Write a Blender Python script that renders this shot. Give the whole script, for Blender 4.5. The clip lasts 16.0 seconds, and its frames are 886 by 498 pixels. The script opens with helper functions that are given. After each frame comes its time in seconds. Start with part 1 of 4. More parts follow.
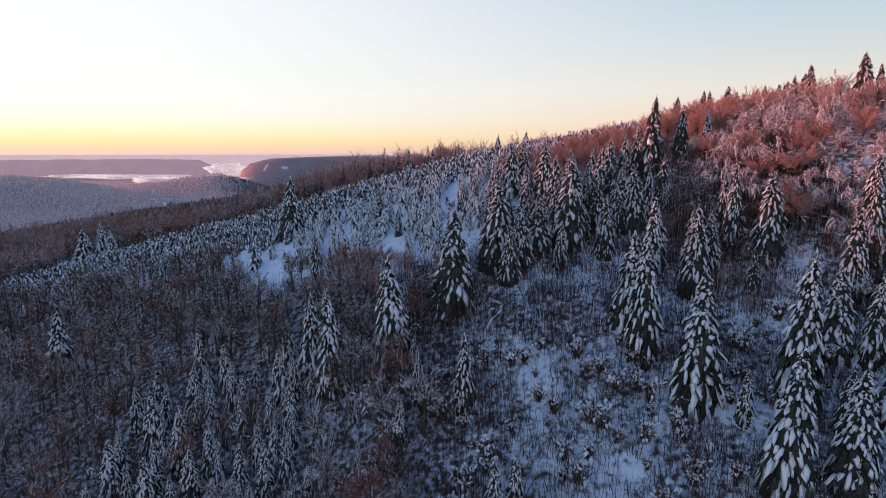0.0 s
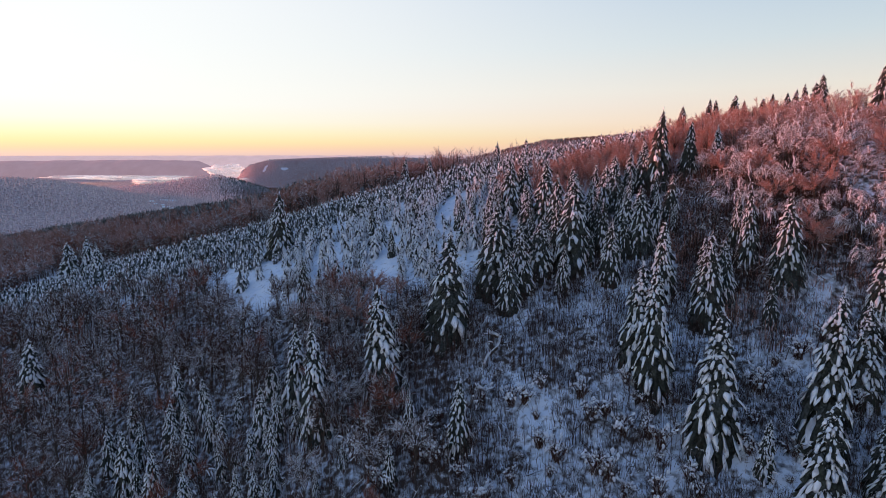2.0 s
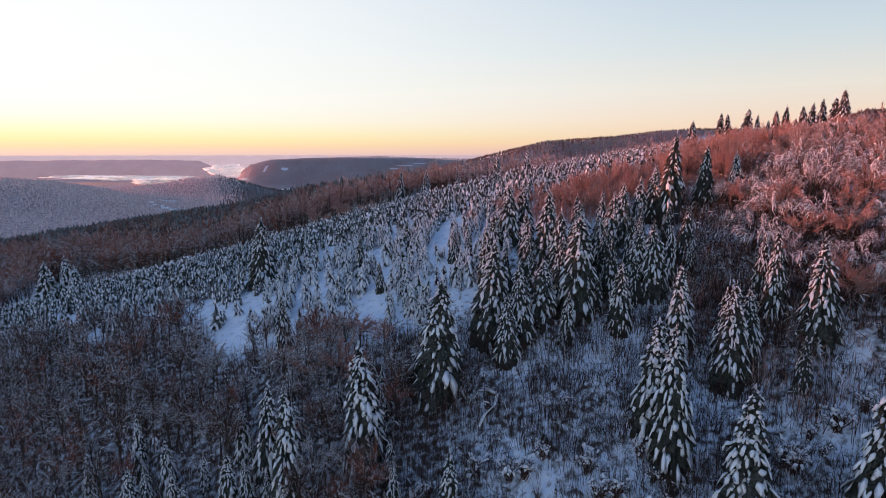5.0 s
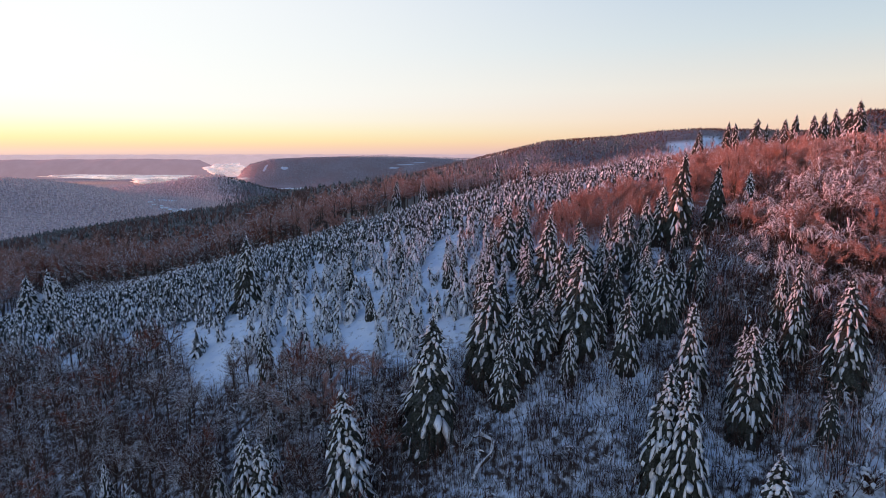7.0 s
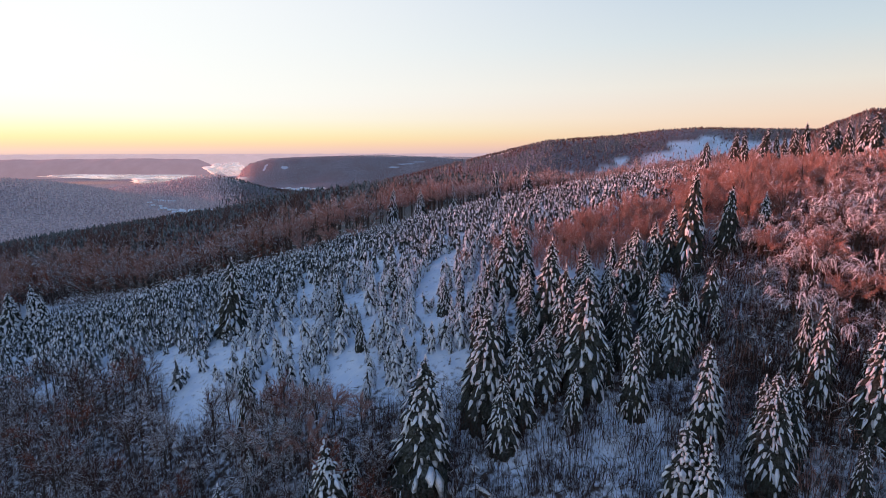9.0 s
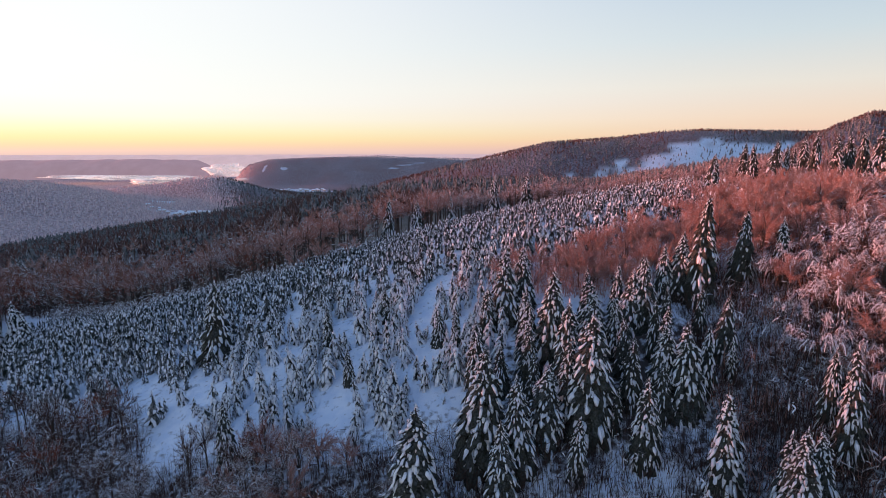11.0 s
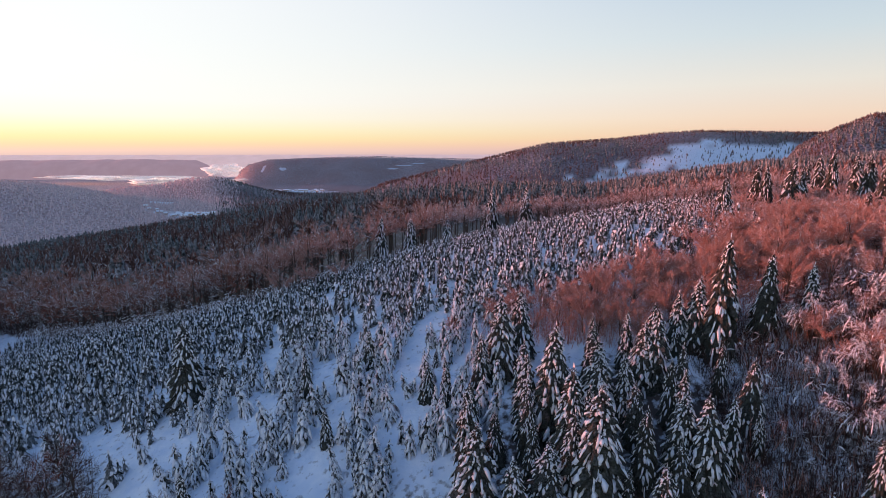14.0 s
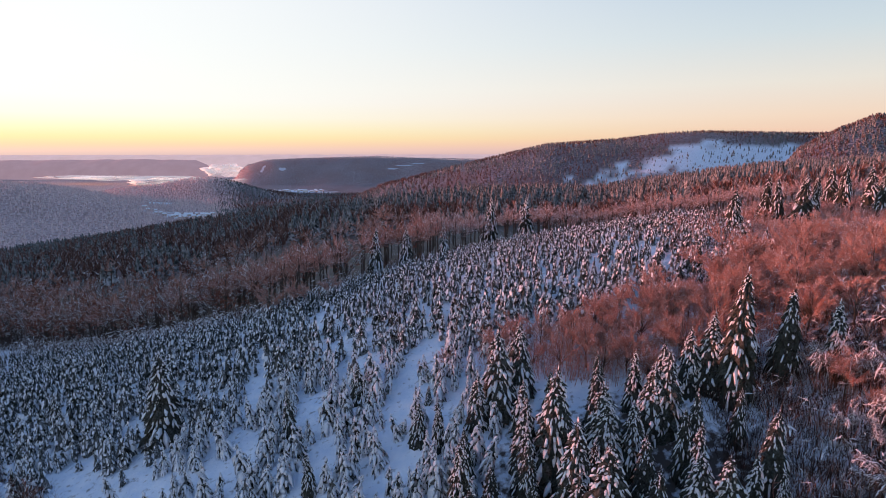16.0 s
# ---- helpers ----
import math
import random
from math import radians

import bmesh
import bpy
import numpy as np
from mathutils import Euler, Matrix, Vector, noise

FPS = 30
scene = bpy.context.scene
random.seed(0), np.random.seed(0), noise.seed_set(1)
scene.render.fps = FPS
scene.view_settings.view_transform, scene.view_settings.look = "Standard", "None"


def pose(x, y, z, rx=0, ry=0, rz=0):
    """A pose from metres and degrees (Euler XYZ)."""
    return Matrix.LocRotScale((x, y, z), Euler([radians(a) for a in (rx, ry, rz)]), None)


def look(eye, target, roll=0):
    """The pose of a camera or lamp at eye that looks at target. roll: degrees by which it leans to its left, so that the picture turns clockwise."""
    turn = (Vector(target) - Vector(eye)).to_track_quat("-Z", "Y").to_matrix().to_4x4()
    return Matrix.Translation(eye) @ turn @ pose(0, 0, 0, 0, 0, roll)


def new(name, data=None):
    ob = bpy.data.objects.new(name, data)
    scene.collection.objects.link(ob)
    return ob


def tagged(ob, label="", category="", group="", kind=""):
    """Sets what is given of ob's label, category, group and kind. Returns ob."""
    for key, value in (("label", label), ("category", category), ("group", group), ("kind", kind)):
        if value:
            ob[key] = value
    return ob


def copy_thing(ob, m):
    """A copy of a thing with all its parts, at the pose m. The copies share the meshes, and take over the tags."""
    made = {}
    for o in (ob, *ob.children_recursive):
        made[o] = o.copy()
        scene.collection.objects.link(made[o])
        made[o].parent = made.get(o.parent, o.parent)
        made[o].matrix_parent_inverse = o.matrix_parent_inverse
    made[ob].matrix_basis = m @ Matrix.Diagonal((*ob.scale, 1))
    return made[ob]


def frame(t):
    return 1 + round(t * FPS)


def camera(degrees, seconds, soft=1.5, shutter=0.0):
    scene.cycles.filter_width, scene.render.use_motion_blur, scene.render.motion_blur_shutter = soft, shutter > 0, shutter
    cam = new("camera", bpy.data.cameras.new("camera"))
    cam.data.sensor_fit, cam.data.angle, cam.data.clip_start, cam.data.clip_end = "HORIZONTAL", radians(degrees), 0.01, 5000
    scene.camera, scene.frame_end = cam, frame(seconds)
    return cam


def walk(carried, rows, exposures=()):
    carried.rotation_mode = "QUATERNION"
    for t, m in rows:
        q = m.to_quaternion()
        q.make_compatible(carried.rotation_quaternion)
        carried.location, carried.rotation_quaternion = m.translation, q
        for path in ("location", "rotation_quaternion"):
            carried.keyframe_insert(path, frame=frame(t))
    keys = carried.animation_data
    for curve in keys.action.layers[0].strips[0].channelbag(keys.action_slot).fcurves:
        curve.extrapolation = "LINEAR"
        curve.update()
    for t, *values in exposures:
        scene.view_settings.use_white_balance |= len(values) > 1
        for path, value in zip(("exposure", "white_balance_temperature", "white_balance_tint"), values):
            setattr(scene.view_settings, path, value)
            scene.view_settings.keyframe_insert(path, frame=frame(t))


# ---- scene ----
cam = camera(76.5, 16.0, soft=0.75)
METRES, EYE, TILT, LEAN, TURN = 60.0, 53.333, -9.7, 0.0, 0.0
ROWS = [
    (0.0, 0.0, 0.0, 0.0, -0.0, 0.0, 0.0),
    (0.5, 0.0037, 0.0253, 0.0176, 0.0, 0.01, -0.02),
    (1.0, 0.0075, 0.0506, 0.0355, 0.0, 0.03, -0.03),
    (1.5, 0.0112, 0.0758, 0.0531, 0.02, 0.05, -0.01),
    (2.0, 0.0149, 0.1008, 0.0711, -0.01, 0.05, -0.0),
    (2.5, 0.0185, 0.1259, 0.0893, -0.0, 0.05, -0.02),
    (3.0, 0.0225, 0.1512, 0.1074, 0.02, 0.05, -0.03),
    (3.5, 0.0264, 0.1768, 0.1258, 0.03, 0.05, -0.03),
    (4.0, 0.0305, 0.2024, 0.1442, 0.05, 0.03, -0.03),
    (6.5, 0.0533, 0.3313, 0.2378, 0.12, -0.11, -0.04),
    (7.0, 0.0578, 0.357, 0.256, 0.12, -0.15, -0.05),
    (7.5, 0.0622, 0.3821, 0.2748, 0.13, -0.16, -0.04),
    (8.0, 0.0666, 0.4075, 0.2928, 0.16, -0.18, -0.04),
    (8.5, 0.0701, 0.4327, 0.3119, 0.16, -0.24, 0.03),
    (9.0, 0.073, 0.4578, 0.3305, 0.17, -0.29, 0.06),
    (11.5, 0.0904, 0.5831, 0.4167, 0.14, -0.23, 0.02),
    (12.0, 0.0945, 0.6085, 0.4345, 0.14, -0.24, 0.02),
    (12.5, 0.0986, 0.6338, 0.4523, 0.14, -0.24, 0.04),
    (13.0, 0.103, 0.659, 0.47, 0.13, -0.26, 0.02),
    (13.5, 0.1071, 0.6839, 0.4879, 0.11, -0.27, 0.02),
    (14.0, 0.1115, 0.7075, 0.5044, 0.11, -0.28, 0.01),
    (14.5, 0.116, 0.7327, 0.5215, 0.11, -0.26, 0.0),
    (15.0, 0.1201, 0.7578, 0.5389, 0.11, -0.29, 0.02),
    (15.5, 0.1239, 0.7832, 0.5556, 0.11, -0.31, 0.01),
    (16.0, 0.128, 0.8092, 0.573, 0.11, -0.33, 0.02),
]
walk(cam, [(t, pose(0, 0, EYE, TILT, LEAN, TURN) @ pose(METRES * x, METRES * y, METRES * z, 90 + pitch, roll, yaw)) for t, x, y, z, yaw, pitch, roll in ROWS])

# world: a clear winter dusk, the sun just over the hills to the west
SUN_AZ, SUN_EL = -82.0, 3.4          # degrees from the way ahead (to its right), and above the horizon
sun_way = Vector((math.sin(radians(SUN_AZ)) * math.cos(radians(SUN_EL)), math.cos(radians(SUN_AZ)) * math.cos(radians(SUN_EL)), math.sin(radians(SUN_EL))))
scene.view_settings.exposure = 0.0

world = bpy.data.worlds.new("dusk_sky")
world.use_nodes = True
scene.world = world
wt = world.node_tree
wt.nodes.clear()


def wnode(kind, **values):
    n = wt.nodes.new(kind)
    for k, v in values.items():
        n.inputs[int(k[1:])].default_value = v
    return n


def ramp_of(tree, stops):
    n = tree.nodes.new("ShaderNodeValToRGB")
    e = n.color_ramp.elements
    e[0].position, e[0].color = stops[0][0], (*stops[0][1], 1)
    e[1].position, e[1].color = stops[-1][0], (*stops[-1][1], 1)
    for p, c in stops[1:-1]:
        e.new(p).color = (*c, 1)
    return n


coord = wnode("ShaderNodeTexCoord")
axes = wnode("ShaderNodeSeparateXYZ")
wt.links.new(coord.outputs["Generated"], axes.inputs[0])
# towards the sun, 0 to 1
toward = wnode("ShaderNodeVectorMath")
toward.operation = "DOT_PRODUCT"
toward.inputs[1].default_value = (math.sin(radians(SUN_AZ)), math.cos(radians(SUN_AZ)), 0)
wt.links.new(coord.outputs["Generated"], toward.inputs[0])
side = wnode("ShaderNodeMapRange", _1=-0.72, _2=0.86, _3=0.0, _4=1.0)
side.interpolation_type = "SMOOTHSTEP"
wt.links.new(toward.outputs["Value"], side.inputs[0])
up = wnode("ShaderNodeMapRange", _1=-0.1, _2=0.9, _3=0.0, _4=1.0)
wt.links.new(axes.outputs[2], up.inputs[0])
warm = ramp_of(wt, ((0.0, (0.50, 0.38, 0.42)), (0.092, (0.76, 0.54, 0.54)), (0.100, (0.95, 0.66, 0.58)), (0.108, (1.0, 0.72, 0.48)), (0.119, (1.0, 0.86, 0.46)), (0.133, (1.0, 0.95, 0.62)),
                    (0.152, (1.0, 0.99, 0.85)), (0.178, (1.0, 1.0, 0.97)), (0.35, (1.0, 1.0, 1.0)), (0.48, (0.58, 0.75, 1.0)), (0.65, (0.28, 0.41, 0.67)), (1.0, (0.13, 0.24, 0.48))))
cool = ramp_of(wt, ((0.0, (0.30, 0.24, 0.30)), (0.095, (0.62, 0.41, 0.43)), (0.115, (0.82, 0.50, 0.43)), (0.15, (0.85, 0.62, 0.50)), (0.20, (0.78, 0.71, 0.64)), (0.27, (0.58, 0.66, 0.71)),
                    (0.36, (0.42, 0.55, 0.70)), (0.5, (0.30, 0.43, 0.64)), (0.65, (0.21, 0.32, 0.54)), (1.0, (0.13, 0.24, 0.48))))
for r in (warm, cool):
    wt.links.new(up.outputs[0], r.inputs[0])
both = wt.nodes.new("ShaderNodeMix")
both.data_type = "RGBA"
wt.links.new(side.outputs[0], both.inputs[0])
wt.links.new(cool.outputs[0], both.inputs[6])
wt.links.new(warm.outputs[0], both.inputs[7])
air = wt.nodes.new("ShaderNodeTexSky")
air.sky_type, air.sun_disc, air.sun_elevation, air.sun_rotation = "NISHITA", False, radians(SUN_EL), radians(SUN_AZ)
air.altitude, air.air_density, air.dust_density, air.ozone_density = 700, 1.0, 0.6, 1.5
glow = wnode("ShaderNodeBackground")
glow.inputs[1].default_value = 0.97
wt.links.new(both.outputs[2], glow.inputs[0])
blue = wnode("ShaderNodeBackground")
blue.inputs[1].default_value = 0.03
wt.links.new(air.outputs[0], blue.inputs[0])
total = wnode("ShaderNodeAddShader")
wt.links.new(glow.outputs[0], total.inputs[0])
wt.links.new(blue.outputs[0], total.inputs[1])
end = wnode("ShaderNodeOutputWorld")
wt.links.new(total.outputs[0], end.inputs[0])

sun = bpy.data.lights.new("sun", "SUN")
sun.energy, sun.color, sun.angle = 7.8, (1.0, 0.29, 0.20), radians(1.0)
sun_ob = new("sun", sun)
sun_ob.matrix_world = look((0, 0, 300), Vector((0, 0, 300)) - sun_way)


# ---- materials ----
def material(name, rough=0.8):
    m = bpy.data.materials.new(name)
    m.use_nodes = True
    t = m.node_tree
    b = t.nodes["Principled BSDF"]
    b.inputs["Roughness"].default_value = rough
    b.inputs["Specular IOR Level"].default_value = 0.2
    return m, t, b


def noise_of(t, size, detail=4.0, where="Object"):
    c = t.nodes.new("ShaderNodeTexCoord")
    n = t.nodes.new("ShaderNodeTexNoise")
    n.inputs["Scale"].default_value, n.inputs["Detail"].default_value = 1.0 / size, detail
    t.links.new(c.outputs[where], n.inputs["Vector"])
    return n


def stretch(t, value, a, b, c=0.0, d=1.0):
    n = t.nodes.new("ShaderNodeMapRange")
    for i, v in enumerate((a, b, c, d)):
        n.inputs[i + 1].default_value = v
    t.links.new(value, n.inputs[0])
    return n.outputs[0]


def blend(t, factor, a, b):
    n = t.nodes.new("ShaderNodeMix")
    n.data_type = "RGBA"
    for value, i in ((factor, 0), (a, 6), (b, 7)):
        if isinstance(value, (int, float)):
            n.inputs[i].default_value = value
        elif isinstance(value, tuple):
            n.inputs[i].default_value = (*value, 1)
        else:
            t.links.new(value, n.inputs[i])
    return n.outputs[2]


def relief(t, b, height_out, strength, distance):
    n = t.nodes.new("ShaderNodeBump")
    n.inputs["Strength"].default_value, n.inputs["Distance"].default_value = strength, distance
    t.links.new(height_out, n.inputs["Height"])
    t.links.new(n.outputs[0], b.inputs["Normal"])


def calc(t, op, a, b):
    n = t.nodes.new("ShaderNodeMath")
    n.operation, n.use_clamp = op, True
    for i, v in enumerate((a, b)):
        if isinstance(v, (int, float)):
            n.inputs[i].default_value = v
        else:
            t.links.new(v, n.inputs[i])
    return n.outputs[0]


def up_facing(t, a, b):
    """How far a face looks up, stretched from a..b to 0..1."""
    g = t.nodes.new("ShaderNodeNewGeometry")
    s = t.nodes.new("ShaderNodeSeparateXYZ")
    t.links.new(g.outputs["Normal"], s.inputs[0])
    return stretch(t, s.outputs[2], a, b)


def snow_material():
    m, t, b = material("snow", 0.55)
    small, large = noise_of(t, 0.12), noise_of(t, 2.5)
    c = blend(t, stretch(t, large.outputs[0], 0.35, 0.65), (0.74, 0.78, 0.87), (0.86, 0.87, 0.92))
    t.links.new(c, b.inputs["Base Color"])
    relief(t, b, small.outputs[0], 0.5, 0.08)
    return m


# small pale patches on the hill at the valley's head: x, y and half sizes
# the first is a sunlit rock face painted in as snow, the rest meadows
FAR_PALE_PATCHES = ((-1085, 3470, 12, 30), (-965, 3455, 26, 14), (-300, 3440, 30, 8), (-225, 3470, 60, 6), (-150, 3492, 40, 6))


def ground_material():
    m, t, b = material("snow_covered_ground", 0.6)
    small, mid, large = noise_of(t, 0.5), noise_of(t, 2.2, 6), noise_of(t, 160.0, 8)
    white = blend(t, stretch(t, mid.outputs[0], 0.35, 0.65), (0.62, 0.71, 0.86), (0.77, 0.82, 0.92))
    brush_shade = t.nodes.new("ShaderNodeAttribute")
    brush_shade.attribute_name = "brush_shade"
    # dark tone for leaf fall and for shade painted under trees
    bare = calc(t, "ADD", stretch(t, noise_of(t, 0.9, 8).outputs[0], 0.30, 0.80), calc(t, "MULTIPLY", brush_shade.outputs["Fac"], 0.30))
    litter_shade = blend(t, stretch(t, bare, 0.55, 1.0), white, (0.080, 0.062, 0.056))
    # woods on the far hills, frosted crowns over dark stems
    crowns = blend(t, stretch(t, noise_of(t, 5.0, 5).outputs[0], 0.38, 0.62), (0.06, 0.05, 0.06), (0.34, 0.30, 0.34))
    crowns = blend(t, stretch(t, large.outputs[0], 0.42, 0.6), crowns, (0.17, 0.12, 0.13))
    # distance haze painted over the western hills as a pale pink blend
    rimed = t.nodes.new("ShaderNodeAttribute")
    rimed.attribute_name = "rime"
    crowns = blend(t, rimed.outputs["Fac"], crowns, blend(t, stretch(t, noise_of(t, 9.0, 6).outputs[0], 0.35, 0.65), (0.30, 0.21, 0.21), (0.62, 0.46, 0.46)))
    g = t.nodes.new("ShaderNodeNewGeometry")
    d = t.nodes.new("ShaderNodeVectorMath")
    d.operation = "LENGTH"
    t.links.new(g.outputs["Position"], d.inputs[0])
    woods = stretch(t, d.outputs["Value"], 330.0, 420.0)
    # the clearing on the ridge and the meadows round the villages stay white
    field = t.nodes.new("ShaderNodeAttribute")
    field.attribute_name = "field"
    woods = calc(t, "SUBTRACT", woods, field.outputs["Fac"])
    for cx, cy, rx, ry in FAR_PALE_PATCHES:
        p = t.nodes.new("ShaderNodeVectorMath")
        p.operation = "MULTIPLY_ADD"
        t.links.new(g.outputs["Position"], p.inputs[0])
        p.inputs[1].default_value, p.inputs[2].default_value = (1 / rx, 1 / ry, 0), (-cx / rx, -cy / ry, 0)
        q = t.nodes.new("ShaderNodeVectorMath")
        q.operation = "LENGTH"
        t.links.new(p.outputs[0], q.inputs[0])
        rag = calc(t, "ADD", calc(t, "MULTIPLY", q.outputs["Value"], 0.5), stretch(t, noise_of(t, 26.0, 4).outputs[0], 0.3, 0.7, -0.25, 0.25))
        woods = calc(t, "SUBTRACT", woods, stretch(t, rag, 0.40, 0.5, 0.65, 0.0))
    t.links.new(blend(t, woods, litter_shade, crowns), b.inputs["Base Color"])
    relief(t, b, small.outputs[0], 0.4, 0.25)
    return m


def needle_material(name, frosted, a=0.40, z=0.65):
    m, t, b = material(name, 0.75)
    n = noise_of(t, 0.35, 3)
    i = t.nodes.new("ShaderNodeObjectInfo")
    c = blend(t, stretch(t, n.outputs[0], 0.35, 0.65), (0.007, 0.011, 0.009), (0.026, 0.032, 0.022))
    c = blend(t, calc(t, "MULTIPLY", i.outputs["Random"], 0.3), c, (0.040, 0.032, 0.020))
    frost = calc(t, "MULTIPLY", up_facing(t, 0.1 - (0.65 - z) * 2, 0.95 - (0.65 - z) * 2), stretch(t, noise_of(t, 0.16, 4).outputs[0], a, z, 0, frosted))
    t.links.new(blend(t, frost, c, (0.72, 0.76, 0.84)), b.inputs["Base Color"])
    return m


def bark_material():
    m, t, b = material("bark", 0.9)
    n = noise_of(t, 0.2, 5)
    t.links.new(blend(t, n.outputs[0], (0.035, 0.028, 0.025), (0.13, 0.10, 0.085)), b.inputs["Base Color"])
    relief(t, b, n.outputs[0], 0.5, 0.03)
    return m


def twig_material(name, dark, light, frost_amount):
    """Fine twigs with rime on their upper sides."""
    m, t, b = material(name, 0.85)
    fine, g = noise_of(t, 0.3, 2), t.nodes.new("ShaderNodeNewGeometry")
    c = blend(t, fine.outputs[0], dark, light)
    # some twigs carry rime along their length, the others stay bare
    rime = stretch(t, g.outputs["Random Per Island"], 1.0 - frost_amount, 1.12 - frost_amount, 0.0, 0.95)
    rime = calc(t, "MULTIPLY", rime, up_facing(t, -0.6, 0.4))
    t.links.new(blend(t, rime, c, (0.74, 0.76, 0.82)), b.inputs["Base Color"])
    return m


def far_tree_material(name, dark, light, a, c):
    m, t, b = material(name, 0.9)
    g = t.nodes.new("ShaderNodeNewGeometry")
    col = blend(t, g.outputs["Random Per Island"], dark, light)
    white = calc(t, "MULTIPLY", up_facing(t, 0.0, 0.7), stretch(t, noise_of(t, 1.6, 3).outputs[0], a, c))
    t.links.new(blend(t, white, col, (0.72, 0.75, 0.82)), b.inputs["Base Color"])
    return m


SNOW, GROUND, NEEDLES, BARK = snow_material(), ground_material(), needle_material("spruce_needles", 0.18), bark_material()
YOUNG_NEEDLES = needle_material("frosted_young_needles", 0.66, 0.36, 0.60)
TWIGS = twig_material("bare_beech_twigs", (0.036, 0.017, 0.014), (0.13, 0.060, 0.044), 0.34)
# russet is their own; extra pink and lightness stand for the low sun
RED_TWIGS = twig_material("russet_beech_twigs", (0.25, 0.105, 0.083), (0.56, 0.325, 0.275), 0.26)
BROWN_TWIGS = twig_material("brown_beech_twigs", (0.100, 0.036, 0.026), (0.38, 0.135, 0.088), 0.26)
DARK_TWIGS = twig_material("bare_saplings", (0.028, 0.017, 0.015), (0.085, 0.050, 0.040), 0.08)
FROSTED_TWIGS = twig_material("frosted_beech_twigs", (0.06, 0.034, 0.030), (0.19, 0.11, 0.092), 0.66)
# rime over twigs whose pink is sunset light put into the colour
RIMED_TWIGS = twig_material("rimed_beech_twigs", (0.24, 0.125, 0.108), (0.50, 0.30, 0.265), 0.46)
FAR_SPRUCE = far_tree_material("distant_spruces", (0.020, 0.026, 0.025), (0.065, 0.062, 0.058), 0.38, 0.64)
# grey-blue paleness of this wood is haze mixed into its colour
HAZY_WOOD = far_tree_material("hazy_hill_wood", (0.15, 0.14, 0.165), (0.34, 0.31, 0.35), 0.36, 0.66)
# wood paled to pink: the haze across the valley is in its colour
FAR_HAZED = far_tree_material("distant_hazed_wood", (0.42, 0.28, 0.28), (0.72, 0.51, 0.50), 0.3, 0.55)
FAR_BEECH = far_tree_material("distant_beeches", (0.055, 0.030, 0.027), (0.20, 0.105, 0.088), 0.42, 0.66)


# ---- mesh tools ----
def mesh_of(name, v, f, mats, which=None, smooth=False):
    """A mesh of triangles from arrays."""
    me = bpy.data.meshes.new(name)
    v, f = np.asarray(v, np.float32), np.asarray(f, np.int32)
    me.vertices.add(len(v))
    me.vertices.foreach_set("co", v.ravel())
    me.loops.add(f.size)
    me.loops.foreach_set("vertex_index", f.ravel())
    me.polygons.add(len(f))
    me.polygons.foreach_set("loop_start", np.arange(0, f.size, 3, dtype=np.int32))
    for m in mats:
        me.materials.append(m)
    if which is not None:
        me.polygons.foreach_set("material_index", np.asarray(which, np.int32))
    me.polygons.foreach_set("use_smooth", np.full(len(f), smooth))
    me.update(calc_edges=True)
    me.validate()
    return me


def join(pieces):
    """Several (v, f) as one."""
    v, f, n = [], [], 0
    for a, b in pieces:
        v.append(a)
        f.append(b + n)
        n += len(a)
    return np.concatenate(v), np.concatenate(f)


def tubes(p, q, r, s, k=3):
    """Tapered sticks from p to q, of radius r to s: arrays of n."""
    p, q = np.asarray(p, float), np.asarray(q, float)
    n = len(p)
    d = q - p
    d /= np.maximum(np.linalg.norm(d, axis=1, keepdims=True), 1e-6)
    a = np.cross(d, np.where(np.abs(d[:, 2:3]) > 0.9, (1.0, 0.0, 0.0), (0.0, 0.0, 1.0)))
    a /= np.linalg.norm(a, axis=1, keepdims=True)
    b = np.cross(d, a)
    w = np.arange(k) * 2 * np.pi / k + 0.5
    ring = a[:, None] * np.cos(w)[:, None] + b[:, None] * np.sin(w)[:, None]
    r, s = np.broadcast_to(r, n), np.broadcast_to(s, n)
    v = np.concatenate([p[:, None] + ring * r[:, None, None], q[:, None] + ring * s[:, None, None]], 1)
    i = np.arange(k)
    j = (i + 1) % k
    quad = np.concatenate([np.stack([i, j, j + k], 1), np.stack([i, j + k, i + k], 1)])
    return v.reshape(-1, 3), (quad[None] + (np.arange(n) * 2 * k)[:, None, None]).reshape(-1, 3)


def spikes(p, q, r):
    """Thin twigs that run to a point: three faces each."""
    p, q = np.asarray(p, float), np.asarray(q, float)
    n = len(p)
    d = q - p
    d /= np.maximum(np.linalg.norm(d, axis=1, keepdims=True), 1e-6)
    a = np.cross(d, (0.31, 0.17, 0.94))
    a /= np.maximum(np.linalg.norm(a, axis=1, keepdims=True), 1e-6)
    b = np.cross(d, a)
    w = np.arange(3) * 2 * np.pi / 3
    r = np.broadcast_to(r, n)
    ring = p[:, None] + (a[:, None] * np.cos(w)[:, None] + b[:, None] * np.sin(w)[:, None]) * r[:, None, None]
    v = np.concatenate([ring, q[:, None]], 1)
    f = np.array([(0, 1, 3), (1, 2, 3), (2, 0, 3)])
    return v.reshape(-1, 3), (f[None] + (np.arange(n) * 4)[:, None, None]).reshape(-1, 3)


def blades(rng, p, q, r):
    """The finest twigs, one slender face each."""
    d = q - p
    a = np.cross(d, rng.normal(0, 1, p.shape))
    a /= np.maximum(np.linalg.norm(a, axis=1, keepdims=True), 1e-6)
    v = np.stack([p - a * r, p + a * r, q], 1)
    return v.reshape(-1, 3), np.arange(len(p) * 3).reshape(-1, 3)


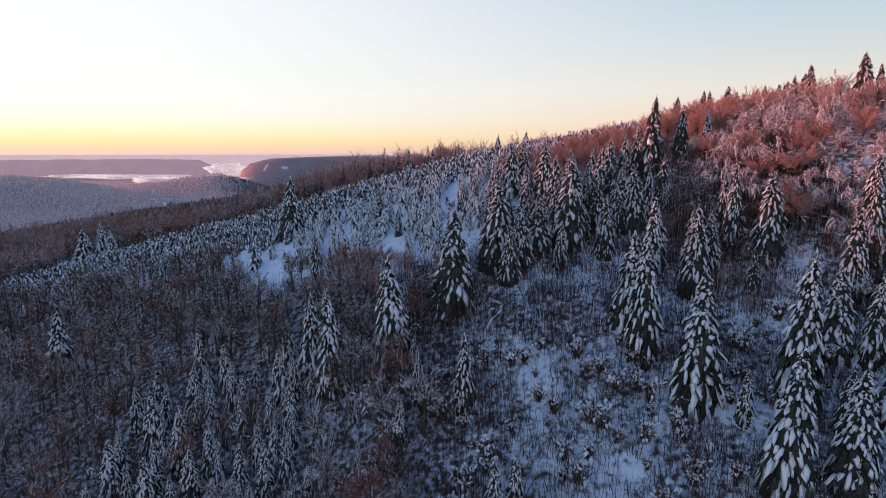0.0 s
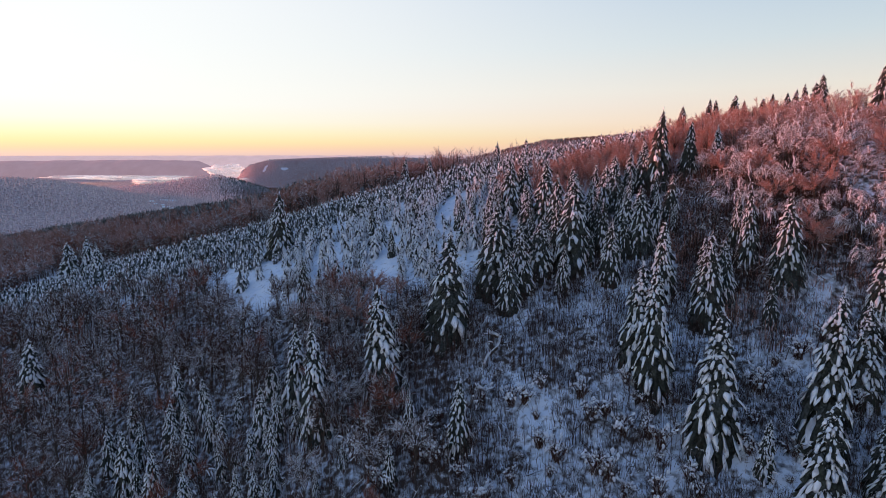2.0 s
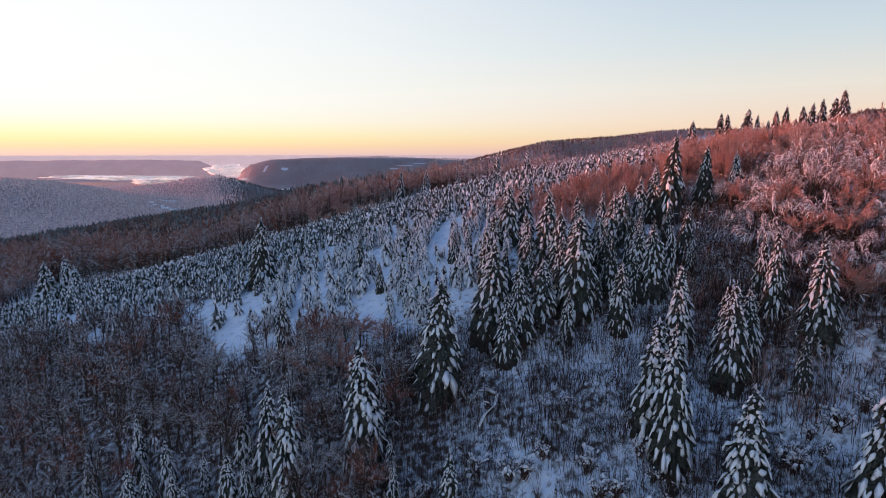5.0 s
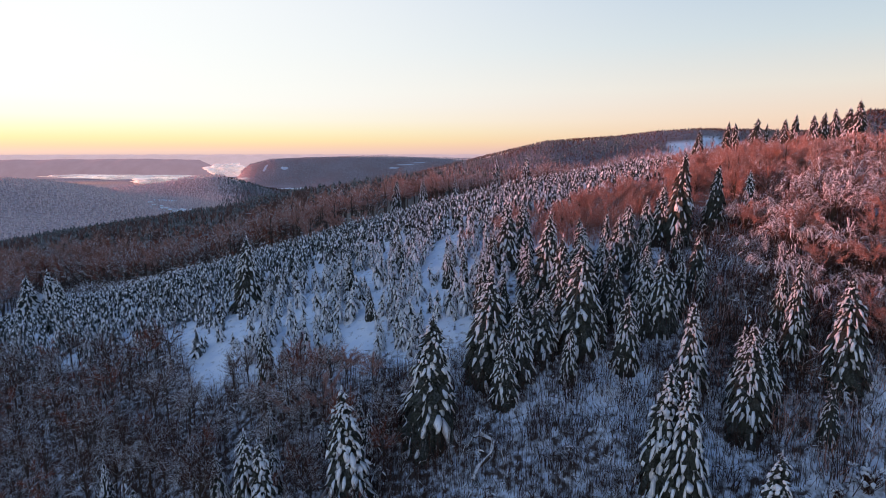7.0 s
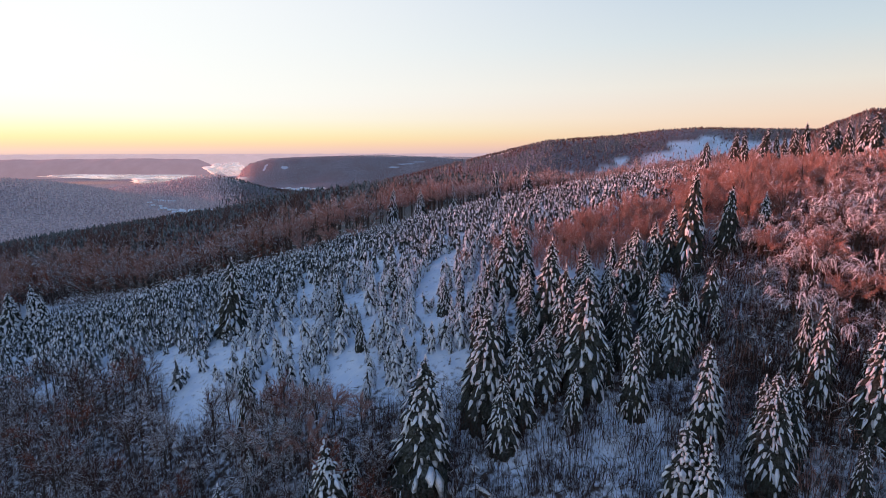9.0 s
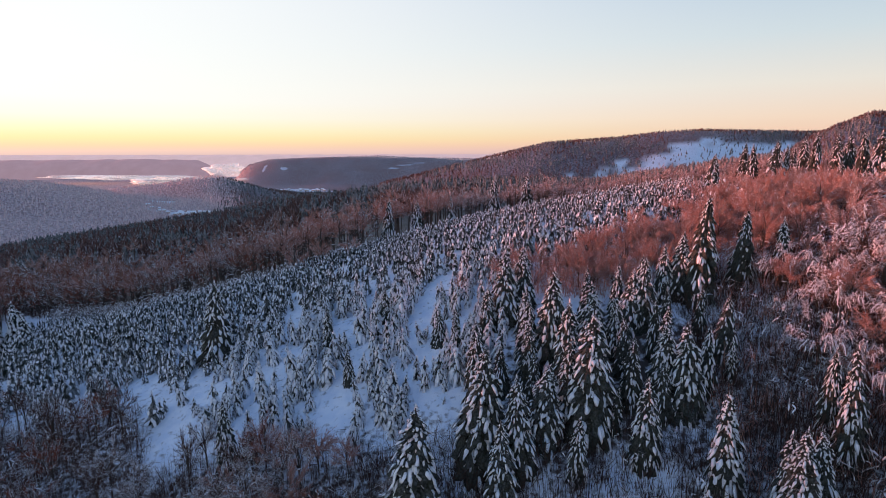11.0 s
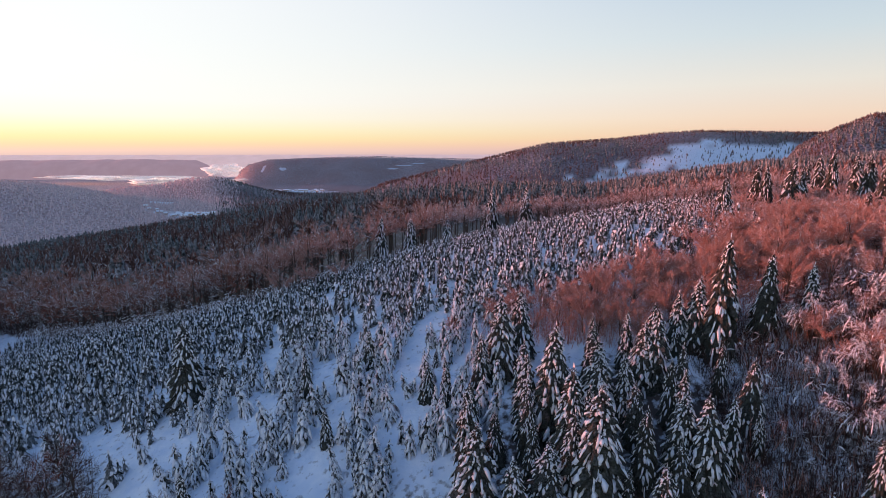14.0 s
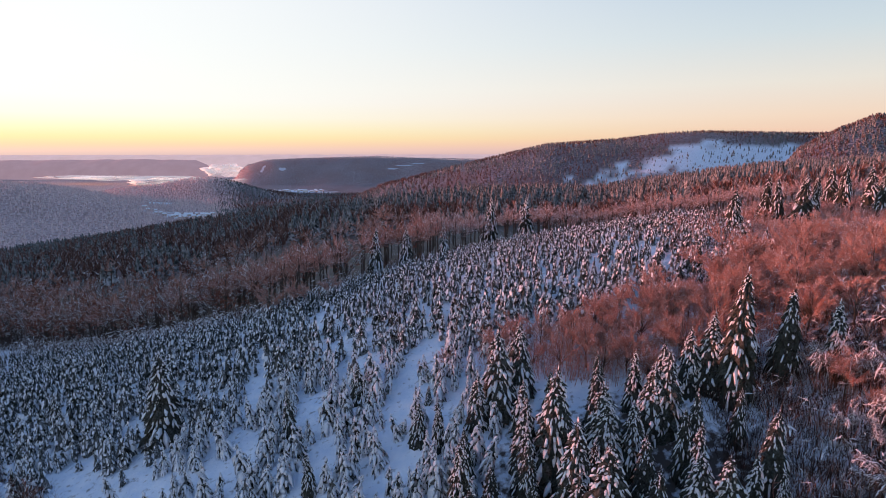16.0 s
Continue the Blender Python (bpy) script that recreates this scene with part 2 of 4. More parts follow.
def bough_lines(rng, h, spread, levels, per, low=0.06, m=4, droop=1.0, full=0.68):
    """Drooping boughs of a spruce: their middle lines (n, m, 3), sideways ways (n, 3) and lengths."""
    z, az, ln, fall = [], [], [], []
    for i in range(levels):
        u = (i + 0.5) / levels
        k = max(3, int(round(per * (1 - 0.62 * u))))
        turn = rng.uniform(0, 6.28)
        for j in range(k):
            z.append(h * (low + (0.97 - low) * u) + rng.normal(0, 0.45 * h / levels))
            az.append(turn + 6.283 * j / k + rng.normal(0, 0.25))
            ln.append(spread * ((1 - u) ** full + 0.07) * rng.uniform(0.62, 1.22))
            fall.append(droop * (0.62 + 0.62 * (1 - u)) * rng.uniform(0.7, 1.3))
    z, az, ln, fall = map(np.array, (z, az, ln, fall))
    s = np.linspace(0.0, 1.0, m)
    way = np.stack([np.cos(az), np.sin(az), 0 * az], 1)
    line = way[:, None] * (ln[:, None] * s * (1 - 0.14 * s * fall[:, None]))[:, :, None]
    line[:, :, 2] += z[:, None] + ln[:, None] * (0.16 * s - fall[:, None] * s ** 1.5)
    line += rng.normal(0, 0.03, line.shape) * ln[:, None, None]
    return line, np.stack([-np.sin(az), np.cos(az), 0 * az], 1), ln


def sprays(rng, line, cross, ln, width):
    """Hanging needle sprays: a ragged fringe on both sides of each bough."""
    n, m, _ = line.shape
    prof = np.interp(np.linspace(0, 1, m), (0, 0.3, 0.65, 1.0), (0.4, 1.0, 0.8, 0.1))
    out = []
    for sign in (-1, 1):
        w = width * ln[:, None] * prof * rng.uniform(0.25, 1.6, (n, m))
        edge = line + sign * cross[:, None] * w[:, :, None]
        edge[:, :, 2] -= w * rng.uniform(0.6, 1.8, (n, m))
        edge += 0.25 * (np.roll(line, -1, 1) - line) * (np.arange(m) < m - 1)[None, :, None]
        v = np.concatenate([line, edge], 1)
        i = np.arange(m - 1)
        f = np.concatenate([np.stack([i, i + 1, i + m], 1), np.stack([i + 1, i + 1 + m, i + m], 1)[::2]])
        out.append((v.reshape(-1, 3), (f[None] + (np.arange(n) * 2 * m)[:, None, None]).reshape(-1, 3)))
    return join(out)


def pads(rng, line, cross, ln, width, thick, k=4, span=(0.05, 0.5, 0.72, 1.02)):
    """Snow lying on the boughs: lumpy pads along each middle line."""
    n, m, _ = line.shape
    if span:
        # each pad covers its own short stretch of the bough
        s0, s1 = rng.uniform(span[0], span[1], (n, 1)), rng.uniform(span[2], span[3], (n, 1))
        s = (s0 + (s1 - s0) * np.linspace(0, 1, min(m, 3))[None]) * (m - 1)
        i = np.clip(s.astype(int), 0, m - 2)
        row = np.arange(n)[:, None]
        line = line[row, i] + (line[row, i + 1] - line[row, i]) * (s - i)[:, :, None]
        line = line + cross[:, None] * (rng.normal(0, 0.09, n) * ln)[:, None, None]
        m = min(m, 3)
    prof = np.interp(np.linspace(0, 1, m), (0, 0.3, 0.75, 1.0), (0.45, 1.0, 1.0, 0.62))
    ln = np.sqrt(ln * ln.mean())
    w = np.arange(k) * 2 * np.pi / k + 0.4
    a = width * ln[:, None] * prof * rng.uniform(0.55, 1.4, (n, m))
    b = thick * ln[:, None] * prof * rng.uniform(0.6, 1.4, (n, m))
    ring = cross[:, None, None] * (np.cos(w)[None, None] * a[:, :, None])[..., None]
    lift = np.sin(w)[None, None] * b[:, :, None] * np.where(np.sin(w) > 0, 1.0, 0.45)[None, None] + 0.5 * b[:, :, None]
    v = line[:, :, None] + ring
    v[..., 2] += lift
    v += rng.normal(0, 0.2, v.shape) * a[:, :, None, None]
    tips = np.stack([line[:, 0] * 1.0, line[:, -1] + (line[:, -1] - line[:, -2]) * 0.18], 1)
    v = np.concatenate([v.reshape(n, -1, 3), tips], 1)
    f = []
    for r in range(m - 1):
        for i in range(k):
            j = (i + 1) % k
            f += [(r * k + i, r * k + j, r * k + k + j), (r * k + i, r * k + k + j, r * k + k + i)]
    for i in range(k):
        j = (i + 1) % k
        f += [(j, i, m * k), ((m - 1) * k + i, (m - 1) * k + j, m * k + 1)]
    f = np.array(f)
    return v.reshape(-1, 3), (f[None] + (np.arange(n) * (m * k + 2))[:, None, None]).reshape(-1, 3)


def core(rng, h, r, k=7, rings=5, low=0.06):
    """The dark inner cone of a spruce, ragged."""
    z = np.linspace(low, 0.86, rings)
    w = np.arange(k) * 6.283 / k
    v = []
    for i, u in enumerate(z):
        rr = r * (1 - u) ** 0.9 * rng.uniform(0.6, 1.2, k)
        v.append(np.stack([rr * np.cos(w + i), rr * np.sin(w + i), u * h + rng.normal(0, 0.02 * h, k)], 1))
    v = np.concatenate(v + [np.array([[0, 0, h * 0.95]])])
    f = []
    for i in range(rings - 1):
        for j in range(k):
            a, b = i * k + j, i * k + (j + 1) % k
            f += [(a, b, b + k), (a, b + k, a + k)]
    f += [((rings - 1) * k + j, (rings - 1) * k + (j + 1) % k, rings * k) for j in range(k)]
    return v, np.array(f)


def spruce_arrays(seed, h, spread, levels, per, pad_share=0.8, fine=2, pad=0.17, deep=0.14, cap=0.08, droop=1.0, full=0.68):
    """Needles and snow of one spruce; fine 2, 1, 0: fewer and fewer faces."""
    rng = np.random.default_rng(seed)
    line, cross, ln = bough_lines(rng, h, spread, levels, per, m=(3, 4, 5)[fine], droop=droop, full=full)
    green = [core(rng, h, spread * (0.42, 0.52, 0.44)[fine], *((5, 3), (6, 4), (11, 11))[fine])]
    if fine:
        green.append(sprays(rng, line, cross, ln, 0.21))
        if fine == 2:
            for s, fall in ((0.78, 0.022), (0.55, 0.012)):
                short = line[:, :1] + (line - line[:, :1]) * s
                short[:, :, 2] -= fall * h
                green.append(sprays(rng, short, cross, ln, 0.24))
    else:
        tip, base, w = line[:, -1], line[:, 0], 0.38 * ln[:, None]
        mid = (base + tip) / 2 - (0, 0, 0.03 * h)
        v = np.stack([base, tip, mid + cross * w, mid - cross * w], 1)
        f = np.array([(0, 2, 1), (0, 1, 3)])
        green.append((v.reshape(-1, 3), (f[None] + (np.arange(len(v)) * 4)[:, None, None]).reshape(-1, 3)))
    if fine == 0:
        line = line[:, 1:]
    keep = rng.random(len(ln)) < pad_share * (0.12 + 0.88 * np.clip(line[:, 0, 2] / h / 0.5, 0, 1))
    top = np.array([[(0, 0, h * (0.99 - cap)), (0.003 * h, 0, h * (1 - cap * 0.5)), (0, 0, h * 1.01)]])
    if fine:
        # a long hanging roll of snow on most boughs, shorter lumps further in on some
        white = []
        for span, share, wide in ((((0.6, 0.76, 0.88, 1.05), 0.86, 1.0), ((0.26, 0.42, 0.5, 0.64), 0.66, 0.95))
                                  if fine == 2 else (((0.2, 0.5, 0.8, 1.06), 0.9, 1.0), ((0.1, 0.3, 0.4, 0.6), 0.4, 0.9))):
            k = keep & (rng.random(len(ln)) < share)
            white.append(pads(rng, line[k], cross[k], ln[k], pad * wide, deep * wide, 4, span))
    else:
        white = [pads(rng, line[keep], cross[keep], ln[keep], pad, deep, 3)]
    white += [pads(rng, top, np.array([[1.0, 0, 0]]), np.array([h * cap]), 0.28, 0.2, (3, 4, 4)[fine], None)]
    return join(green), join(white)


def brush_arrays(seed, n=26, spread=0.55):
    """A clump of bare upright shoots one metre high."""
    r2 = np.random.default_rng(seed)
    p = np.stack([r2.normal(0, spread * 0.5, n), r2.normal(0, spread * 0.5, n), np.zeros(n)], 1)
    q = p * r2.uniform(1.0, 1.8, (n, 1)) + np.stack([r2.normal(0, 0.12, n), r2.normal(0, 0.12, n), r2.uniform(0.5, 1.1, n)], 1)
    mid = p + (q - p) * r2.uniform(0.3, 0.8, (n, 1))
    e = mid + np.stack([r2.normal(0, 0.22, n), r2.normal(0, 0.22, n), r2.uniform(0.0, 0.3, n)], 1)
    return join([blades(r2, p, q, 0.014), blades(r2, mid, e, 0.012)])


def unit(v):
    return v / np.maximum(np.linalg.norm(v, axis=1, keepdims=True), 1e-6)


def beech_parts(seed, h, spread, limbs, per, twigs, thick, bare=0.2, arch=0.0, fine=0.075, top=0.93):
    """A leafless beech: limbs that rise and then spread, branches, and fine upswept twigs that end in a rounded crown.
    Returns the wood, the twigs and the middle lines of the branches that can carry snow."""
    rng = np.random.default_rng(seed)
    low = h * bare
    mid = np.array([rng.normal(0, 0.02) * h, rng.normal(0, 0.02) * h, low + (h - low) * 0.42])
    n = limbs
    az = np.arange(n) * 2.4 + rng.normal(0, 0.3, n)
    lift = rng.uniform(-0.25 if bare < 0.4 else 0.0, 1.0, n)
    flat = np.sqrt(1 - lift ** 2)
    size = np.where(lift[:, None] > 0, (spread, spread, h * top - mid[2]), (spread, spread, mid[2] - low))
    end = mid + np.stack([flat * np.cos(az), flat * np.sin(az), lift], 1) * size * rng.uniform(0.62, 0.84, (n, 1))
    z0 = np.minimum(low * rng.uniform(0.75, 1.5, n) + 0.04 * h, end[:, 2] - 0.08 * h)
    base = np.stack([mid[0] * z0 / h, mid[1] * z0 / h, z0], 1)
    bend = base + (end - base) * np.array([0.38, 0.38, 0.66]) + rng.normal(0, 0.02 * h, (n, 3))
    bend[:, 2] += arch * 0.12 * h

    def on_limb(i, u):
        a, b, c = base[i], bend[i], end[i]
        return a * (1 - u) ** 2 + b * 2 * u * (1 - u) + c * u * u, unit((b - a) * (1 - u) + (c - b) * u)

    row = np.arange(n)
    steps = [on_limb(row, np.full((n, 1), u))[0] for u in (0, 0.4, 0.75, 1.0)]
    wood = [tubes([(0, 0, -0.02 * h), (mid[0] * 0.4, mid[1] * 0.4, low)], [(mid[0] * 0.4, mid[1] * 0.4, low), mid + (0, 0, 0.15 * h)], [0.015 * h, 0.011 * h], [0.011 * h, 0.003 * h], 5)]
    for a, b, r, q in zip(steps, steps[1:], (0.0060, 0.0042, 0.0028), (0.0042, 0.0028, 0.0014)):
        wood.append(tubes(a, b, r * h, q * h, 3))
    k = n * per
    own = np.arange(k) % n
    p, way = on_limb(own, rng.uniform(0.28, 1.0, (k, 1)))
    out = unit((p - mid) * (1, 1, 0.5))
    d = unit(way * 0.6 + out * 0.6 + rng.normal(0, 0.42, (k, 3)) + (0, 0, 0.2))
    ln = 0.17 * h * rng.uniform(0.5, 1.15, (k, 1))
    q = p + d * ln
    q[:, 2] = np.minimum(q[:, 2], h * rng.uniform(0.9, 1.0, k))
    m = (p + q) / 2 + (0, 0, 0.05 * h) * np.array([arch])
    q[:, 2] -= arch * ln[:, 0] * rng.uniform(0.5, 1.3, k)
    small = [blades(rng, p, m, 0.0026 * h), blades(rng, m - (m - p) * 0.15, q, 0.0024 * h)]
    pick = rng.integers(0, k, twigs)
    u = rng.uniform(0.1, 1.02, (twigs, 1))
    a = np.where(u < 0.5, p[pick] + (m[pick] - p[pick]) * u * 2, m[pick] + (q[pick] - m[pick]) * (u * 2 - 1))
    t = unit(unit(q[pick] - p[pick]) * 0.7 + (0, 0, 0.4 - 1.1 * arch) + rng.normal(0, 0.46, (twigs, 3)))
    e = a + t * fine * h * rng.uniform(0.5, 1.3, (twigs, 1))
    small.append(blades(rng, a, e, thick * h))
    lines = np.concatenate([np.stack([p, m, q], 1), np.stack(steps[1:], 1)])
    return join(wood), join(small), lines


def dome_arrays(seed, h, spread, twigs, thick, bare=0.3, arch=0.0, limbs=8, per=6, fine=0.085):
    return beech_parts(seed, h, spread, limbs, per, twigs, thick, bare, arch * 0.6, fine)[:2]


def snow_ropes(seed, lines, wide, share):
    """Snow lying along bent branches in short uneven rolls."""
    rng = np.random.default_rng(seed)
    out = []
    for a in (0.1, 0.4, 0.68):
        k = rng.random(len(lines)) < share
        p, m, q = lines[k, 0], lines[k, 1], lines[k, 2]
        u = np.clip(a + rng.uniform(-0.08, 0.08, (len(p), 1)) + np.array([[0.0, 0.16, 0.32]]) * rng.uniform(0.6, 1.4, (len(p), 1)), 0, 1)[:, :, None]
        b = 2 * m - (p + q) / 2
        l = p[:, None] * (1 - u) ** 2 + b[:, None] * 2 * u * (1 - u) + q[:, None] * u * u
        l = l + rng.normal(0, 0.05, l.shape)
        cross = unit(np.cross(unit(q - p), (0, 0, 1.0)))
        out.append(pads(rng, l, cross, rng.uniform(0.4, 1.6, len(l)), wide, wide * 0.85, 4, None))
    return join(out)


def strew(parts, places, name, mats, smooth=(False, True, True)):
    """One mesh of many trees: parts is a list of variants, each a list of (v, f) a material; places rows of x, y, z, size, turn."""
    vs, fs, ws, n = [], [], [], 0
    for k, variant in enumerate(parts):
        rows = places[k::len(parts)]
        if not len(rows):
            continue
        c, s = np.cos(rows[:, 4]), np.sin(rows[:, 4])
        for mi, (v, f) in enumerate(variant):
            x = (v[None, :, 0] * c[:, None] - v[None, :, 1] * s[:, None]) * rows[:, 3:4] + rows[:, 0:1]
            y = (v[None, :, 0] * s[:, None] + v[None, :, 1] * c[:, None]) * rows[:, 3:4] + rows[:, 1:2]
            z = v[None, :, 2] * rows[:, 3:4] + rows[:, 2:3]
            vs.append(np.stack([x, y, z], 2).reshape(-1, 3))
            fs.append((f[None] + (np.arange(len(rows)) * len(v))[:, None, None]).reshape(-1, 3) + n)
            ws.append(np.full(len(f) * len(rows), mi))
            n += len(vs[-1])
    return new(name, mesh_of(name, np.concatenate(vs), np.concatenate(fs), mats, np.concatenate(ws)))


def part(name, me, parent, label=""):
    ob = new(name, me)
    ob.parent = parent
    return tagged(ob, label) if label else ob


# ---- the land ----
def bump(x, y, cx, cy, h, sx, sy):
    """A smooth hill of height h round (cx, cy)."""
    return h * np.exp(-((x - cx) / sx) ** 2 - ((y - cy) / sy) ** 2)


def glide(v, at, z):
    """A soft line through a few heights."""
    out = 0
    for k, w in ((-1, .25), (0, .5), (1, .25)):
        out = out + w * np.interp(v + k * (4 + 0.04 * np.abs(v)), at, z)
    return out


def ridge(x, y, far_off, front, back, bearing, rise):
    """A long hill across the view: its crest lies far_off ahead and rises, bearing by bearing, to so many metres over the valley floor."""
    u = x / np.maximum(y, 60.0)
    w = np.where(y < far_off, front, back)
    return np.interp(u, bearing, rise) * np.exp(-((y - far_off) / w) ** 2)


FLOOR = -135.0


def height(x, y):
    x, y = np.asarray(x, float), np.asarray(y, float)
    # the hillside that the path climbs
    along = glide(y, (-400, -200, -60, 0, 76, 89, 107, 123, 147, 165, 190, 225, 260, 350),
                  (-130, -110, -60, -26, 17, 25, 34.7, 41, 45.5, 47.5, 47.5, 44, 41, 36))
    side = glide(x, (-900, -500, -250, -120, -60, 0, 20, 60, 110, 200, 420), (-190, -125, -68, -34, -17.4, 0, 5, 12.5, 17, 19, 20))
    near = along + side + bump(x, y, 85, 95, 15, 28, 35)
    # its long spur towards the valley
    u = x / np.maximum(y, 60.0)
    spur = np.interp(u, (-0.1, 0.0, 0.25, 0.5, 0.8), (41, 43, 50, 60, 66)) - y * np.interp(
        u, (-1.2, -0.788, -0.537, -0.356, -0.225, -0.064, 0.1, 0.25, 0.5, 0.8), (0.18, 0.14, 0.0975, 0.0744, 0.036, 0.008, 0.015, 0.03, 0.012, 0.0))
    brink = np.interp(u, (-1.2, -0.788, -0.537, -0.356, -0.225, -0.064, 0.2, 0.8), (700, 960, 870, 1000, 660, 520, 720, 900))
    spur = spur - 0.35 * np.maximum(0, y - brink) - 0.0002 * np.maximum(0, y - brink + 150) ** 2
    k = np.clip((y - 200) / 110, 0, 1)
    k = k * k * (3 - 2 * k)
    near = near * (1 - k) + spur * k
    far = FLOOR + np.maximum.reduce([
        ridge(x, y, 1750, 460, 500, (-0.22, -0.10, -0.02, 0.075, 0.18, 0.30, 0.37, 0.44, 0.62, 1.2), (0, 104, 138, 183, 226, 240, 255, 262, 257, 257)),
        ridge(x, y, 1150, 260, 400, (0.44, 0.52, 0.60, 0.66, 0.72, 0.79, 1.2), (0, 94, 212, 247, 273, 276, 280)),
        ridge(x, y, 3600, 230, 300, (-0.36, -0.355, -0.34, -0.305, -0.225, -0.115, -0.05, 0.08, 0.3), (0, 72, 116, 149, 160, 172, 161, 153, 147)),
        ridge(x, y, 1900, 420, 400, (-1.3, -0.79, -0.69, -0.59, -0.53, -0.47), (118, 108, 97, 68, 36, 0)),
        ridge(x, y, 2650, 170, 200, (-0.62, -0.57, -0.49, -0.45, -0.40, -0.36, -0.31, -0.25), (0, 30, 52, 76, 88, 64, 24, 0)),
        # unseen western hill, added to keep the low sun off the lower slope
        bump(x, y, -1485, 450, 278, 330, 1250)])
    d = near - far
    return np.maximum(near, far) + 6.0 * np.log1p(np.exp(-np.abs(d) / 12.0))

AXIS = np.concatenate([-np.geomspace(4800, 160, 90), np.linspace(-157, 157, 150), np.geomspace(160, 4800, 90)])
DEPTH = np.concatenate([-np.geomspace(4800, 60, 40), np.linspace(-57, 30, 30), np.linspace(32, 275, 125), np.geomspace(278, 4800, 150)])


def patchy(x, y, size, shift=0.0):
    s = 6.283 / size
    return (np.sin(x * s + 1.3 * np.sin(y * s * 0.7 + shift)) + np.sin(y * s * 1.1 + 1.7 * np.sin(x * s * 0.6 + 2 + shift))) * 0.5


def wood_edge(x):
    """The line along which the tall beech wood begins behind the plantation."""
    return np.interp(x, (-300, -137, -94, -64, -39, -24, -14, 8, 22, 40, 66, 110), (325, 244, 222, 211, 198, 206, 226, 226, 236, 234, 224, 212))


def planting_edge(x):
    """The near edge of the plantation."""
    return np.interp(x, (-160, -70, -46, -38, -30, -10, 4, 12, 16, 22, 62), (150, 132, 127, 112, 112, 106, 105, 112, 124, 139, 147))


def fields(x, y):
    """Where the far hills are open: the ridge clearing and the village meadows."""
    w = 0.5 * np.sin(x * 0.021) + 0.5 * np.sin(y * 0.017 + x * 0.008)
    w2 = np.sin(x * 0.061 + 2 * np.sin(y * 0.043)) * np.sin(y * 0.087 + 1.4 * np.sin(x * 0.033))
    a = 1.0 - (((x - 730) / 330) ** 2 + ((y - 1492 - 0.12 * (x - 760)) / 84) ** 2) + 0.4 * w + 0.6 * w2
    b = 1.0 - (((x + 860) / 110) ** 2 + ((y - 1880) / 70) ** 2) + 0.3 * w + 0.7 * w2
    c = 1.0 - (((x + 795) / 230) ** 2 + ((y - 2990) / 70) ** 2) + 0.3 * w
    h = 1.0 - (((x + 1120) / 90) ** 2 + ((y - 2240) / 70) ** 2) + 0.4 * w
    d = 1.0 - (((x - 520) / 110) ** 2 + ((y - 690) / 70) ** 2) + 0.3 * w
    return np.clip(5.0 * np.maximum.reduce([a, b, c, d, h]), 0, 1)


def haze_on(x, y):
    """How much haze goes into the far woods' colour: most on the hills west of the valley."""
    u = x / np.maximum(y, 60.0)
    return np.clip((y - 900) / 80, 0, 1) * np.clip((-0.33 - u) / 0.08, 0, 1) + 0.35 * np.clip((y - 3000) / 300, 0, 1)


def bare_hollow(x, y):
    """The open snow in the hollow, 1 in its midst."""
    return np.clip(1.5 - np.hypot((x - 20) / 13, (y - 71 - 0.1 * (x - 20)) / 13) * 1.2, 0, 1)


def brush_and_shade(x, y):
    """Where twigs, leaf fall and low growth break up the snow, and where tree shade is painted on it."""
    left = np.clip((7 - x) / 6, 0, 1) * np.clip((planting_edge(x) - y) / 4, 0, 1)
    # white floor of the wood, darkened for the shade between its trunks
    woods = 2.6 * np.clip((y - wood_edge(x)) / 4, 0, 1) * (y < 400)
    hill = np.clip((x - 52) / 6, 0, 1) * np.clip((260 - y) / 40, 0, 1) * 1.5
    # snow under the spruce group and in the hollow toned down for deep shade
    grove = np.clip(2.4 - np.hypot((x - 27) / 19, (y - 109) / 15) * 2.4, 0, 1) * 2.2 * np.clip(np.hypot((x - 27) / 4, (y - 94) / 5) - 0.6, 0, 1)
    return np.clip(np.maximum.reduce([1.7 * left, woods, hill, grove, 1.3 * np.clip((112 - y) / 10, 0, 1) * np.clip(0.85 - 0.35 * bare_hollow(x, y) + 0.45 * patchy(x, y, 19, 2.5) + 0.4 * patchy(x, y, 8, 1.0), 0, 1) * np.clip(np.hypot((x - 27) / 4, (y - 94) / 5) - 0.6, 0, 1)]), 0, 3)


def land():
    gx, gy = np.meshgrid(AXIS, DEPTH)
    z = height(gx, gy)
    rough = np.array([noise.noise((a * 0.11, b * 0.11, 0.0)) for a, b in zip(gx.ravel(), gy.ravel())]).reshape(gx.shape)
    far_rough = np.array([noise.noise((a * 0.004, b * 0.004, 5.0)) for a, b in zip(gx.ravel(), gy.ravel())]).reshape(gx.shape)
    z = z + 0.45 * rough + 9.0 * far_rough * np.clip((gy - 500) / 900, 0, 1)
    v = np.stack([gx, gy, z], 2).reshape(-1, 3)
    n, m = gx.shape
    i = (np.arange(n - 1)[:, None] * m + np.arange(m - 1)[None]).ravel()
    f = np.concatenate([np.stack([i, i + 1, i + m + 1], 1), np.stack([i, i + m + 1, i + m], 1)])
    me = mesh_of("ground", v, f, [GROUND], smooth=True)
    at = me.attributes.new("field", "FLOAT", "POINT")
    at.data.foreach_set("value", fields(gx, gy).ravel().astype(np.float32))
    # this value holds the painted haze of the far woods
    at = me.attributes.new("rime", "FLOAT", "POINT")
    at.data.foreach_set("value", haze_on(gx, gy).ravel().astype(np.float32))
    at = me.attributes.new("brush_shade", "FLOAT", "POINT")
    at.data.foreach_set("value", brush_and_shade(gx, gy).ravel().astype(np.float32))
